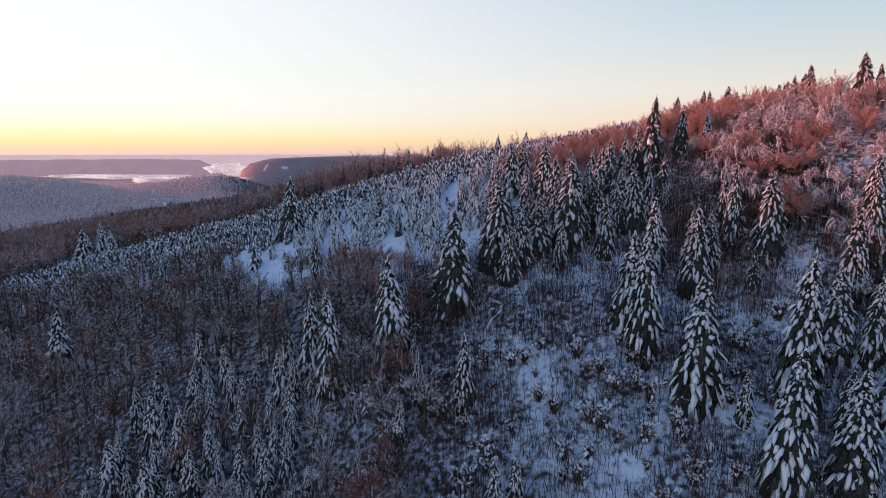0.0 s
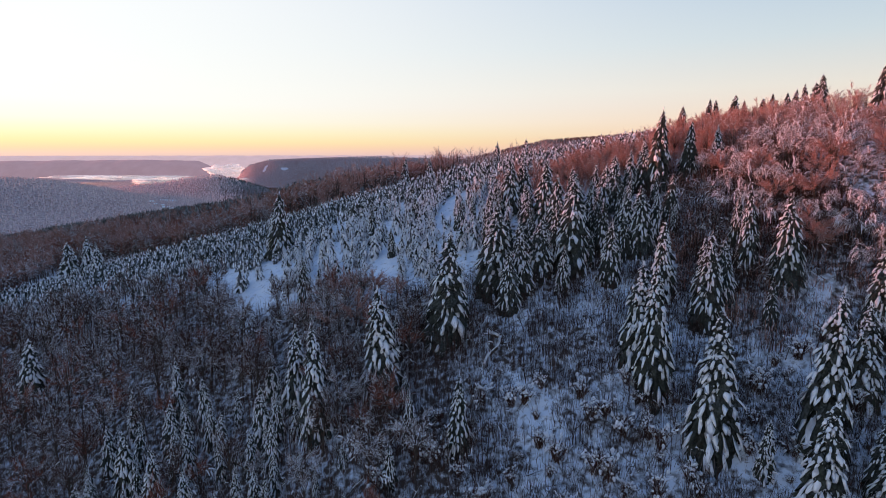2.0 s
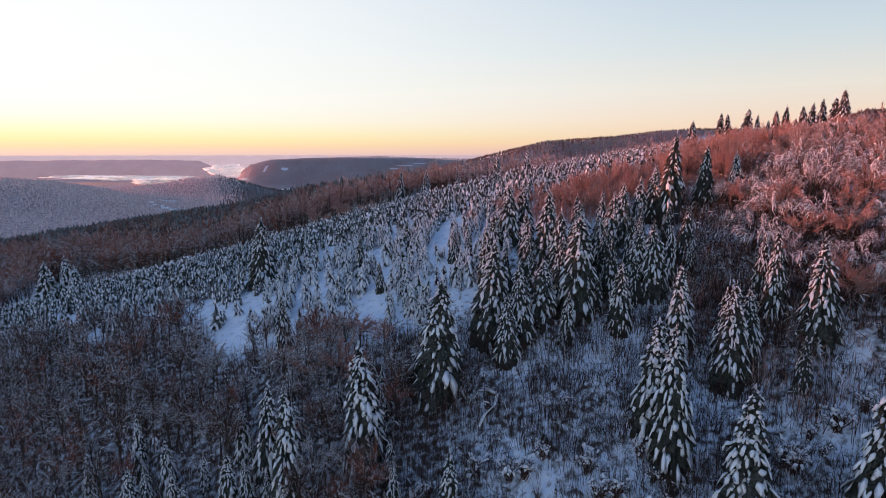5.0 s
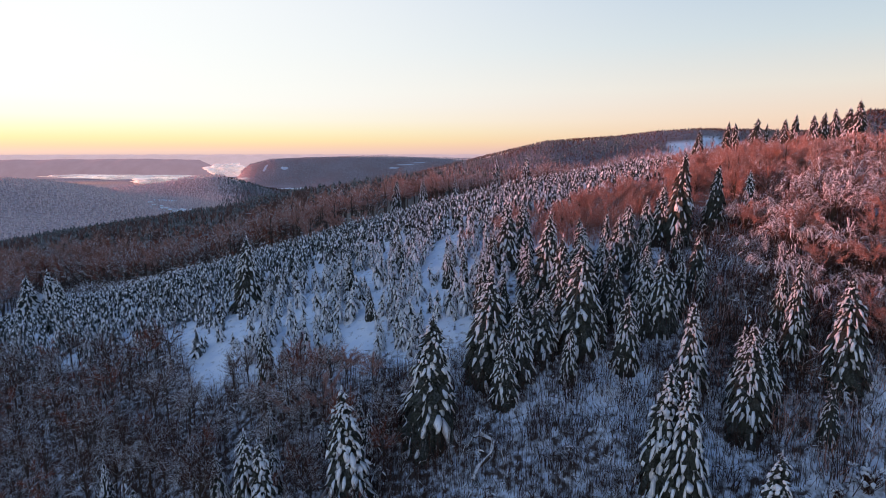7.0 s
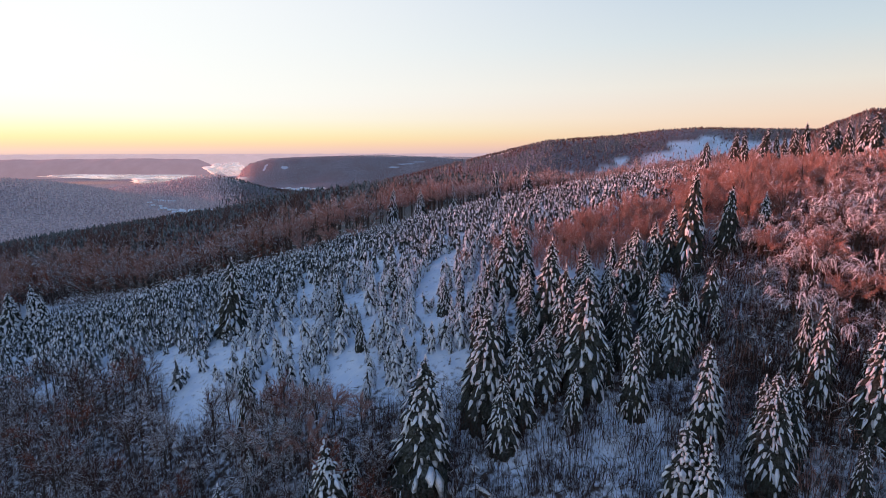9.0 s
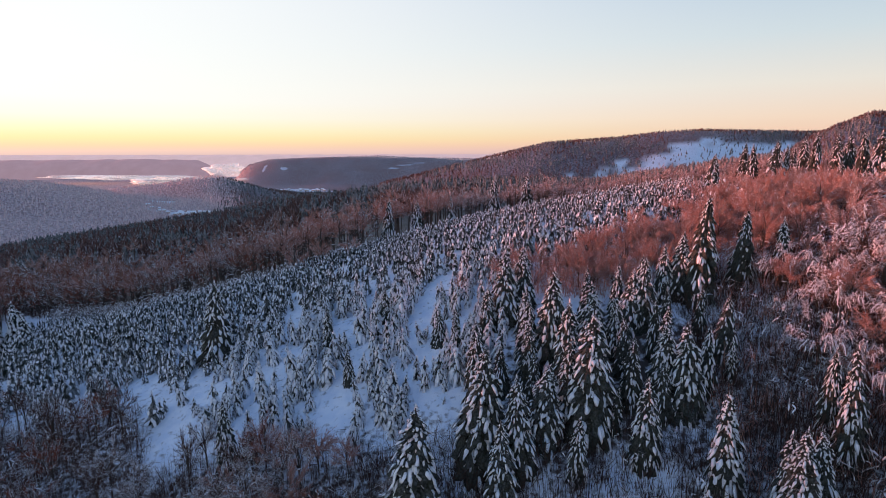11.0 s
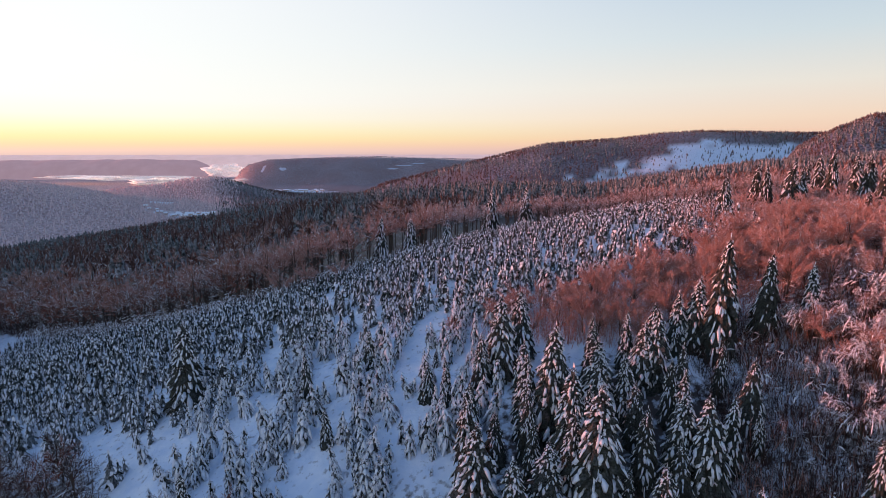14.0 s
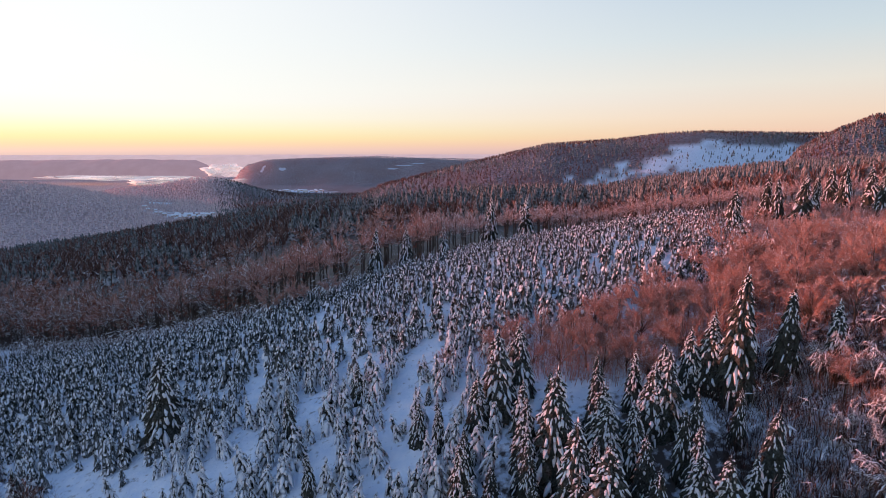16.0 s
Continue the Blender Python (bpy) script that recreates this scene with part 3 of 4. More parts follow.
    return tagged(new("ground", me), "snow-covered hillside running down into a wooded valley", "ground", kind="structure")


land()


def scatter(rng, x0, x1, y0, y1, gap, inside):
    """Jittered places in a box where inside(x, y) holds."""
    gx, gy = np.meshgrid(np.arange(x0, x1, gap), np.arange(y0, y1, gap))
    x = gx.ravel() + rng.uniform(-0.62, 0.62, gx.size) * gap
    y = gy.ravel() + rng.uniform(-0.62, 0.62, gx.size) * gap
    ok = inside(x, y)
    return x[ok], y[ok]


def rows_at(rng, x, y, lo, hi):
    return np.stack([x, y, height(x, y) - 0.15, rng.uniform(lo, hi, len(x)), rng.uniform(0, 6.28, len(x))], 1)


def glades(x, y):
    """Bare snow between the young spruces."""
    def oval(cx, cy, rx, ry):
        return ((x - cx) / rx) ** 2 + ((y - cy) / ry) ** 2 < 0.8 + 0.55 * patchy(x, y, 6.5) + 0.25 * patchy(x, y, 3.1, 2.0)
    return (oval(-38, 114, 8.5, 11) | oval(-43, 127, 8.5, 6) | oval(-10, 114, 3.5, 8) | oval(1, 129, 2.6, 9) | oval(5, 141, 3, 7) | oval(9, 127, 1.6, 4) | oval(-7, 144, 4, 4) | oval(-13, 153, 4, 5)
            | oval(-19.5, 174, 3, 6) | oval(-70, 206, 22, 4) | oval(-24, 125, 7, 3) | oval(42, 147, 2.2, 3) | oval(68, 143, 4, 5) | oval(-13, 131, 3, 3) | oval(-24, 147, 4, 3.5) | oval(-50, 133, 4, 3))


# ---- spruces ----
def spruce_model(seed, slim, levels, per, label, share=0.84, pad=0.088):
    """A snow-laden spruce ten metres high: trunk, needle boughs and the snow on them."""
    h = 10.0
    green, white = spruce_arrays(seed, h, h * slim, levels, per, share, 2, pad, pad * 0.85, 0.03, 1.25)
    ob = tagged(new("spruce_tree"), label, "tree", "tall spruces", "thing")
    v, f = tubes([(0, 0, -0.3), (0, 0, 5)], [(0, 0, 5), (0, 0, h * 0.98)], [0.16, 0.10], [0.10, 0.02], 7)
    part("trunk", mesh_of("trunk", v, f, [BARK], smooth=True), ob)
    tagged(part("foliage", mesh_of("foliage", *green, [NEEDLES]), ob, "dark green drooping needle boughs"), kind="stuff")
    tagged(part("snow_load", mesh_of("snow_load", *white, [SNOW], smooth=True), ob, "thick white snow pads on the boughs"), kind="stuff")
    return ob


LADEN_SPRUCES = [spruce_model(11 + i, s, l, p, "tall dark spruce, boughs bent under thick snow", 1.0, 0.128) for i, (s, l, p) in enumerate(
    ((0.23, 28, 19), (0.21, 29, 18), (0.25, 27, 19), (0.22, 29, 18)))]
SPRUCES = [spruce_model(15 + i, s, l, p, "tall dark spruce, boughs bent under thick snow", 0.9, 0.098) for i, (s, l, p) in enumerate(
    ((0.23, 33, 22), (0.21, 34, 21), (0.25, 33, 22), (0.235, 34, 22)))]
PLAIN_SPRUCES = [spruce_model(21 + i, s, l, p, "tall dark spruce, boughs bent under thick snow", 0.88, 0.112) for i, (s, l, p) in enumerate(
    ((0.25, 27, 18), (0.23, 28, 17), (0.27, 27, 18)))]
DARK_SPRUCES = [spruce_model(31 + i, s, l, p, "tall dark spruce with little snow", 0.5, 0.09) for i, (s, l, p) in enumerate(((0.24, 34, 23), (0.22, 35, 22), (0.26, 34, 23)))]

HOLLOW = ((44.6, 67.0, 19.4), (38.7, 58.5, 17.5), (51.9, 71.0, 11.9), (55.1, 69.0, 11.4), (45.2, 57.0, 14.8), (33.3, 70.0, 17.5), (29.2, 78.2, 16.9), (28.3, 82.0, 14.6), (35.2, 92.0, 11.6), (2.9, 76.0, 10.7), (-8.0, 86.4, 16.5), (-17.3, 82.7, 16.9), (-21.7, 88.0, 13.0), (-25.8, 84.0, 9.3), (-42.2, 93.0, 9.1), (-74.5, 104.0, 11.9), (-13.2, 95.0, 4.8), (37.8, 66.0, 7.1), (-38.9, 100.0, 4.1), (-45.4, 82.0, 9.7), (-38.9, 77.0, 11.3), (-36.1, 82.0, 7.9), (-30.7, 80.0, 6.6), (-28.8, 82.0, 4.9), (-35.5, 72.0, 8.9), (-32.0, 74.0, 6.5), (-41.3, 72.0, 8.9), (6.4, 61.0, 7.9), (8.6, 62.0, 6.9))
GROUP = ((1.5, 94.0, 16.3), (9.7, 101.0, 14.8), (14.0, 99.0, 11.7), (17.5, 102.0, 9.6), (20.9, 104.0, 10.4), (25.7, 112.0, 9.1), (29.0, 112.0, 8.3), (28.3, 97.0, 10.1), (11.8, 96.0, 9.7), (32.7, 104.0, 9.7), (34.7, 101.5, 11.3), (15.0, 123.7, 11.5), (17.8, 126.0, 10.5), (20.2, 113.0, 13.5), (26.0, 113.0, 10.1), (31.4, 120.0, 7.8), (32.2, 116.0, 8.9), (34.0, 116.0, 10.2), (38.6, 121.0, 8.4), (41.2, 121.0, 9.8))
GROUP_BACK = ((43.2, 118.7, 15.9), (49.3, 119.3, 11.6), (54.2, 117.0, 9.1), (54.6, 119.0, 5.7), (21.0, 106.0, 13.8), (23.1, 102.0, 15.0), (9.6, 107.0, 13.1), (12.0, 122.0, 7.6), (47.9, 91.7, 12.6), (47.4, 95.0, 9.8), (51.2, 87.0, 13.2), (39.6, 88.0, 10.3), (42.4, 88.0, 9.6), (63.4, 83.0, 12.5), (62.2, 80.0, 12.5), (39.3, 86.0, 13.0))
PLANTED = ((-37.7, 137.7, 15.0), (4.3, 121.6, 6.0), (7.1, 120.0, 7.0), (5.4, 129.0, 2.9), (-120.3, 186.0, 15.3), (-116.6, 190.0, 15.5), (-111.1, 186.0, 12.1), (-63.6, 150.0, 7.8), (-14.4, 128.4, 8.4), (-5.4, 133.8, 6.3), (-9.3, 118.1, 5.8), (-24.8, 108.4, 10.3))
SKYLINE = ((-14.0, 226.4, 15.2), (-4.5, 229.7, 13.2), (7.8, 231.0, 11.5), (24.6, 262.0, 18.0), (36.4, 251.0, 16.5), (51.0, 188.0, 4.9), (71.9, 178.0, 9.5), (83.3, 186.0, 11.6), (84.0, 182.0, 10.9), (87.1, 178.0, 11.5), (92.2, 182.0, 9.9), (112.2, 212.0, 10.7), (108.2, 200.0, 12.0), (108.0, 195.0, 12.6), (107.4, 185.0, 11.5), (106.4, 180.0, 11.7), (103.2, 170.0, 12.4), (101.1, 162.0, 12.2), (96.0, 152.0, 14.2), (82.2, 115.0, 8.5), (81.4, 112.0, 10.1), (81.1, 108.0, 8.0), (82.1, 140.0, 8.7), (80.5, 145.0, 8.2), (102.8, 190.0, 2.6), (140.9, 230.0, 11.8))
rng = np.random.default_rng(3)


def stand_of(x0, x1, y0, y1, gap, inside, lo, hi, taken):
    """More spruces of a close stand, between those already set."""
    x, y = scatter(rng, x0, x1, y0, y1, gap, inside)
    out = []
    for a, b in zip(x, y):
        if min(math.hypot(a - p[0], b - p[1]) for p in taken + out) > gap * 0.62:
            out.append((float(a), float(b), float(rng.uniform(lo, hi))))
    return out


named = list(HOLLOW + GROUP + GROUP_BACK + PLANTED)
FILL = stand_of(8, 46, 93, 126, 4.0, lambda x, y: (np.hypot((x - 26) / 19, (y - 109 - 0.15 * (x - 26)) / 14.5) < 1) & ~((x > 25) & (x < 31) & (y < 97)), 5.5, 9.5, named)
FILL += stand_of(38, 66, 52, 82, 6.6, lambda x, y: (x > 40 + (y - 52) * 0.45), 9.0, 14.0, named)
FILL += stand_of(38, 56, 82, 100, 6.2, lambda x, y: x > 40, 6.0, 10.0, named)
FILL += stand_of(-26, -2, 72, 99, 5.0, lambda x, y: rng.random(x.shape) < 0.8, 3.5, 7.5, named)
FILL += stand_of(-50, -18, 64, 90, 3.6, lambda x, y: (x < -4 - (90 - y) * 0.5), 5.0, 8.5, named)
used = set()
tree_spots = []
for kinds, label, spots in ((LADEN_SPRUCES, "tall snow-laden spruce standing in the snowy hollow", HOLLOW), (SPRUCES, "tall snow-laden spruce in a close group on the slope", GROUP),
                            (SPRUCES, "tall snow-laden spruce in a close group on the slope", GROUP_BACK),
                            (SPRUCES, "lone spruce rising above the young plantation", PLANTED), (SPRUCES, "tall spruce before the edge of the beech wood", SKYLINE[:6]), (DARK_SPRUCES, "tall dark spruce on the crest of the hill", SKYLINE[6:]),
                            (PLAIN_SPRUCES, "snow-laden spruce in the midst of a close stand", FILL)):
    for n, (x, y, h) in enumerate(spots):
        tree_spots.append((x, y))
        dusky = spots is not SKYLINE and x > 42 and 118 < y < 121 and h > 11
        pool = LADEN_SPRUCES if (spots is FILL and x < -2) or (spots is PLANTED and x < -100) else DARK_SPRUCES if dusky or (spots is FILL and y > 82 and x > 6 and n % 3) else kinds
        model = pool[(n * 2 + len(spots) + n // 5) % len(pool)]
        wide = 0.99 + 0.15 * math.sin(n * 2.3 + len(spots)) + (0.42 if spots is PLANTED and x < -100 else 0.3 if spots is PLANTED and h > 11 else 0.26 if spots is GROUP else (-0.14 if x > 46 else 0.12) if spots is GROUP_BACK and not dusky else 0.0)
        m = pose(x, y, float(height(x, y)) - 0.1, 2.0 * math.sin(n * 1.7), 2.0 * math.cos(n * 2.9), n * 77.0) @ Matrix.Diagonal((h / 10 * wide, h / 10 * wide, h / 10, 1))
        ob = copy_thing(model, m) if model in used else model
        ob.matrix_basis = m
        used.add(model)
        tagged(ob, "tall dark spruce overtopping the close group" if dusky else label)
TREES_XY = np.array(tree_spots)


def clear_of(x, y, gap):
    d = np.hypot(x[:, None] - TREES_XY[None, :, 0], y[:, None] - TREES_XY[None, :, 1])
    return d.min(1) > gap


# the young spruces of the plantation
SHAPES = ((0.28, 6), (0.24, 7), (0.33, 6), (0.27, 7), (0.30, 6), (0.23, 6))
YOUNG = [spruce_arrays(40 + i, 1.0, s, l + 2, 11, 1.7, 1, 0.25, 0.19, 0.13, 1.7, 0.5) for i, (s, l) in enumerate(SHAPES)]
YOUNG_FAR = [spruce_arrays(50 + i, 1.0, s * 1.1, l, 8, 1.7, 0, 0.38, 0.26, 0.17, 1.6, 0.5) for i, (s, l) in enumerate(SHAPES)]
YOUNG_DISTANT = [spruce_arrays(56 + i, 1.0, s * 1.2, 5, 6, 1.7, 0, 0.34, 0.25, 0.12, 1.5, 0.5) for i, (s, l) in enumerate(SHAPES)]
rng = np.random.default_rng(7)


def planted(x, y):
    e = planting_edge(x)
    ok = (y > e + 2 * np.sin(x * 0.4)) & (y < wood_edge(x) - 2.5 + 1.5 * np.sin(x * 0.3)) & (x < 66 + 12 * np.clip((y - 150) / 30, 0, 1) + 4 * np.sin(y * 0.1)) & (x > -150) & (~glades(x, y) | (rng.random(x.shape) < 0.09))
    # clumps with snow between them, closing up towards the top
    close = np.interp(y + 0.15 * x, (108, 135, 150, 175), (0.0, 0.14, 0.6, 1.15))
    thin = 0.6 * patchy(x, y, 13) + 0.6 * patchy(x, y, 5.3, 1.0) + rng.normal(0, 0.22, x.shape) > close
    return ok & ~thin


near, upper = scatter(rng, -155, 86, 106, 150, 1.55, planted), scatter(rng, -155, 90, 150, 262, 1.95, planted)
x, y = np.concatenate([near[0], upper[0]]), np.concatenate([near[1], upper[1]])
keep = clear_of(x, y, 1.6)
x, y = x[keep], y[keep]
young = rows_at(rng, x, y, 2.6, 6.0)
young[:, 3] *= np.interp(y + 0.3 * x, (145, 172, 205), (1.0, 0.82, 0.66)) * np.where(rng.random(len(x)) < 0.12, 0.5, 1.0)
order = np.argsort(np.hypot(young[:, 0] + 5, young[:, 1] - 105))
young = young[order]
models = []
for i, (green, white) in enumerate(YOUNG):
    ob = tagged(new("young_spruce"), "young spruce of the plantation, capped and weighed down with snow", "tree", "young spruces of the plantation", "thing")
    tagged(part("foliage", mesh_of("foliage", *green, [YOUNG_NEEDLES]), ob), kind="stuff")
    tagged(part("snow_load", mesh_of("snow_load", *white, [SNOW], smooth=True), ob), kind="stuff")
    models.append(ob)
for i, (a, b, c, s, turn) in enumerate(young[:300]):
    m = pose(a, b, c, rng.normal(0, 6), rng.normal(0, 6), math.degrees(turn)) @ Matrix.Diagonal((s, s, s, 1))
    if i < len(models):
        models[i].matrix_basis = m
    else:
        copy_thing(models[i % len(models)], m).matrix_basis = m
rest = young[300:]
tagged(strew([list(t) for t in YOUNG_FAR], rest[rest[:, 1] < 150], "young_spruce_plantation", [YOUNG_NEEDLES, SNOW]), "dense rows of young snow-covered spruces", "trees", kind="stuff")
tagged(strew([list(t) for t in YOUNG_DISTANT], rest[(rest[:, 1] >= 150) & (rest[:, 1] < 185)], "upper_spruce_plantation", [YOUNG_NEEDLES, SNOW]), "upper part of the dense young spruce plantation", "trees", kind="stuff")
YOUNG_TINY = [spruce_arrays(62 + i, 1.0, s * 1.25, 4, 5, 1.7, 0, 0.37, 0.27, 0.13, 1.4, 0.5) for i, (s, l) in enumerate(SHAPES)]
tagged(strew([list(t) for t in YOUNG_TINY], rest[rest[:, 1] >= 185], "crest_spruce_plantation", [YOUNG_NEEDLES, SNOW]), "crest of the dense young spruce plantation", "trees", kind="stuff")


# ---- beeches ----
def beech_model(arrays, mat, label):
    ob = tagged(new("beech_tree"), label, "tree", "leafless beeches", "thing")
    part("trunk", mesh_of("trunk", *arrays[0], [BARK], smooth=True), ob)
    part("crown", mesh_of("crown", *arrays[1], [mat]), ob)
    return ob


def snowy_beech(seed, h, spread, arch, label):
    """A beech whose branches bow under rolls of snow."""
    wood, twigs, lines = beech_parts(seed, h, spread, 11, 12, 1500, 0.0026, 0.16, arch, 0.07)
    ob = beech_model((wood, twigs), FROSTED_TWIGS, label)
    tagged(part("snow_load", mesh_of("snow_load", *snow_ropes(seed, lines, 0.0068 * h, 0.45), [SNOW], smooth=True), ob, "rolls of snow along the bent branches"), kind="stuff")
    return ob


RIMED = [beech_model(dome_arrays(60 + i, 10.0, sp, 4200, 0.0023, 0.2, ar, 12, 15, 0.07), RIMED_TWIGS, "leafless beech thickly covered with rime") for i, (sp, ar) in enumerate(((4.4, 0.1), (4.0, 0.0), (4.7, 0.15)))]
SNOWY = [snowy_beech(160 + i, 10.0, sp, ar, "leafless beech bowed down by rolls of snow") for i, (sp, ar) in enumerate(((4.6, 0.7), (4.2, 0.5), (4.9, 0.85)))]
RUSSET = [beech_model(dome_arrays(70 + i, 10.0, sp, 5200, 0.0019, b, 0.0, 13, 16, 0.066), RED_TWIGS, "russet leafless beech with a rounded crown of fine twigs") for i, (sp, b) in enumerate(((4.2, 0.22), (4.7, 0.16), (3.8, 0.28)))]
BARE = [beech_model(dome_arrays(80 + i, 10.0, sp * 0.8, 1000, 0.0026, 0.26, ar * 0.6, 10, 9), mat, label) for i, (sp, ar, mat, label) in enumerate((
    (2.6, 0.0, TWIGS, "dark leafless young beech with upright twigs"), (3.0, 0.5, FROSTED_TWIGS, "leafless young beech hung with frost and snow"), (2.4, 0.0, BROWN_TWIGS, "brown leafless young beech with upright twigs"),
    (2.8, 0.1, TWIGS, "dark leafless young beech dusted with snow"), (2.9, 0.8, FROSTED_TWIGS, "leafless young beech bowed down by frost")))]


def set_out(models, rows):
    for i, (a, b, c, s, turn) in enumerate(rows):
        m = pose(a, b, c, rng.uniform(-4, 4), rng.uniform(-4, 4), math.degrees(turn)) @ Matrix.Diagonal((s, s, s, 1))
        if i < len(models):
            models[i].matrix_basis = m
        else:
            copy_thing(models[i % len(models)], m).matrix_basis = m


# rimed beeches over the right-hand shoulder of the hill
def shoulder(x, y):
    return (x > np.interp(y, (60, 85, 100, 125, 150, 200), (54, 56, 50, 50, 64, 78))) & (x < 130) & (y < wood_edge(x) + 5) & ((patchy(x, y, 31, 2.0) < 0.75) | (y < 118)) & ~((np.hypot((x - 70) / 4, (y - 148) / 9)) < 1)


x, y = scatter(rng, 50, 132, 66, 212, 4.2, shoulder)
keep = clear_of(x, y, 2.2)
right = rows_at(rng, x[keep], y[keep], 0.5, 0.92)
right[:, 3] *= np.where(right[:, 1] > 145, 0.85, 1.0)
right = right[np.argsort(right[:, 1] + 0.5 * right[:, 0])]
right[:, 3] *= np.where((right[:, 0] > 84) | (right[:, 1] > 165), 0.72, 1.0)
ruddy = rng.random(len(right)) < 0.38
bowed = ~ruddy & (right[:, 1] < 112) & (right[:, 0] < 74)
set_out(SNOWY, right[bowed][:40])
rimed = right[~ruddy & ~bowed]
set_out(RIMED, rimed[:70])

# broad snow-laden beeches beside the spruce group
for n, (a, b, s) in enumerate(((50, 101, 0.85), (55, 106, 0.9), (52, 96, 0.8), (58, 99, 0.9), (61, 107, 0.85), (57, 112, 0.8), (63, 114, 0.9), (66, 102, 0.9),
                               (53, 115, 0.75))):
    copy_thing(SNOWY[n % 3], Matrix()).matrix_basis = pose(a, b, float(height(a, b)) - 0.1, 0, 0, n * 70) @ Matrix.Diagonal((s * 1.15, s * 1.15, s, 1))

# the russet belt above the spruce group, and single russet beeches in the plantation
BELT = ((46.4, 123.6, 0.72), (56.5, 130.0, 1.0), (67.6, 130.5, 1.0), (44.0, 146.4, 0.62), (30.6, 136.4, 0.8), (27.4, 137.6, 0.66), (18.5, 135.3, 0.8), (8.0, 134.8, 0.5), (36.0, 131.0, 0.85), (41.0, 135.0, 0.85),
        (50.0, 134.0, 0.9), (62.0, 137.0, 0.95), (24.0, 129.0, 0.7), (33.0, 126.0, 0.75), (40.0, 126.0, 0.8), (52.0, 142.0, 0.8), (59.0, 146.0, 0.85), (66.0, 144.0, 0.9), (73.0, 138.0, 0.95), (36.0, 141.0, 0.6),
        (28.0, 131.0, 0.6), (46.0, 130.0, 0.85), (55.0, 124.0, 0.85), (61.0, 127.0, 0.9), (20.5, 131.0, 0.5), (70.0, 150.0, 0.8), (52.0, 152.0, 0.6), (60.0, 158.0, 0.7), (34.0, 122.0, 0.7), (47.0, 138.0, 0.7),
        (-16.0, 104.0, 0.95), (-11.0, 103.5, 0.8), (-20.0, 106.0, 0.75), (-14.0, 100.0, 0.8), (-7.0, 102.6, 0.6), (-19.0, 100.0, 0.7), (-24.0, 104.0, 0.6), (-29.0, 189.0, 0.95), (-22.0, 197.0, 0.8), (-37.0, 194.0, 1.0))
x, y = scatter(rng, 18, 78, 120, 160, 4.2, lambda x, y: (np.abs(y - np.interp(x, (18, 30, 45, 75), (135, 131, 133, 140))) < np.interp(x, (18, 30, 60), (3, 6, 11))) & clear_of(x, y, 2.5))
belt = rows_at(rng, x, y, 0.55, 0.9)
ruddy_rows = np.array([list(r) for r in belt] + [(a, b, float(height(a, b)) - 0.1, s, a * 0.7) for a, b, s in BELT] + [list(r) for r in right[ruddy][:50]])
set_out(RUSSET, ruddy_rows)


# the dark thicket of young beeches down the left
def thicket(x, y):
    hollow = (x > -2) & (y < 95)
    return (y < planting_edge(x) - 1.5) & ~hollow & (x < 22) & ~glades(x, y) & ((x < -12) | (y < 96) | (x > 200)) & (patchy(x, y, 23, 4.0) < 0.8)


x, y = scatter(rng, -125, 4, 52, 150, 3.5, thicket)
keep = clear_of(x, y, 2.5)
left = rows_at(rng, x[keep], y[keep], 0.6, 1.2)
left = left[np.argsort(np.hypot(left[:, 0] + 25, left[:, 1] - 85))]
set_out(BARE, left[:100])
SMALL_BARE = [list(dome_arrays(90 + i, 10.0, sp * 0.8, 380, 0.0042, 0.26, ar * 0.5, 8, 6)) for i, (sp, ar) in enumerate(((2.9, 0.0), (3.3, 0.5), (2.7, 0.1)))]
more = left[100:]
kind = rng.random(len(more))
tagged(strew(SMALL_BARE, more[kind < 0.5], "beech_thicket", [BARK, TWIGS]), "dark thicket of leafless young beeches", "trees", kind="stuff")
tagged(strew(SMALL_BARE, more[(kind >= 0.5) & (kind < 0.75)], "brown_beech_thicket", [BARK, BROWN_TWIGS]), "brown thicket of leafless young beeches", "trees", kind="stuff")
tagged(strew(SMALL_BARE, more[kind >= 0.75], "frosted_beech_thicket", [BARK, FROSTED_TWIGS]), "frosted thicket of leafless young beeches", "trees", kind="stuff")


# the tall beech wood behind the plantation and down the left slope
def wood(x, y):
    # two tall spruces stand free before it
    free = (np.hypot((x - 23.5) / 4.5, (y - 250) / 16) < 1) | (np.hypot((x - 35.5) / 4.5, (y - 243) / 12) < 1)
    return ((y > wood_edge(x)) & (y < 330) & ~free) | ((x < -120 - 0.35 * (y - 110)) & (y > 92))


FOREST = [list(dome_arrays(100 + i, 10.0, sp, 260, 0.0044, 0.12, ar, 7, 6)) for i, (sp, ar) in enumerate(((3.9, 0.1), (4.3, 0.5), (3.6, 0.0), (4.4, 0.8)))]
x, y = scatter(rng, -300, 190, 92, 315, 4.3, lambda x, y: wood(x, y) & (rng.random(x.shape) < np.where(y < wood_edge(x) + 16, 1.0, np.where(y < wood_edge(x) + 40, 0.5, 0.14))))
keep = clear_of(x, y, 4.0)
stand = rows_at(rng, x[keep], y[keep], 1.2, 1.55)
stand[:, 3] *= np.interp(stand[:, 0], (0, 10, 40, 55), (1.2, 1.0, 1.0, 0.72))
pale = stand[:, 0] > 4 + 6 * np.sin(stand[:, 1] * 0.2)
dim = ~pale & (rng.random(len(stand)) < np.where(stand[:, 0] > -45, 0.15, 0.7))
frosty = dim & (rng.random(len(stand)) < 0.4)
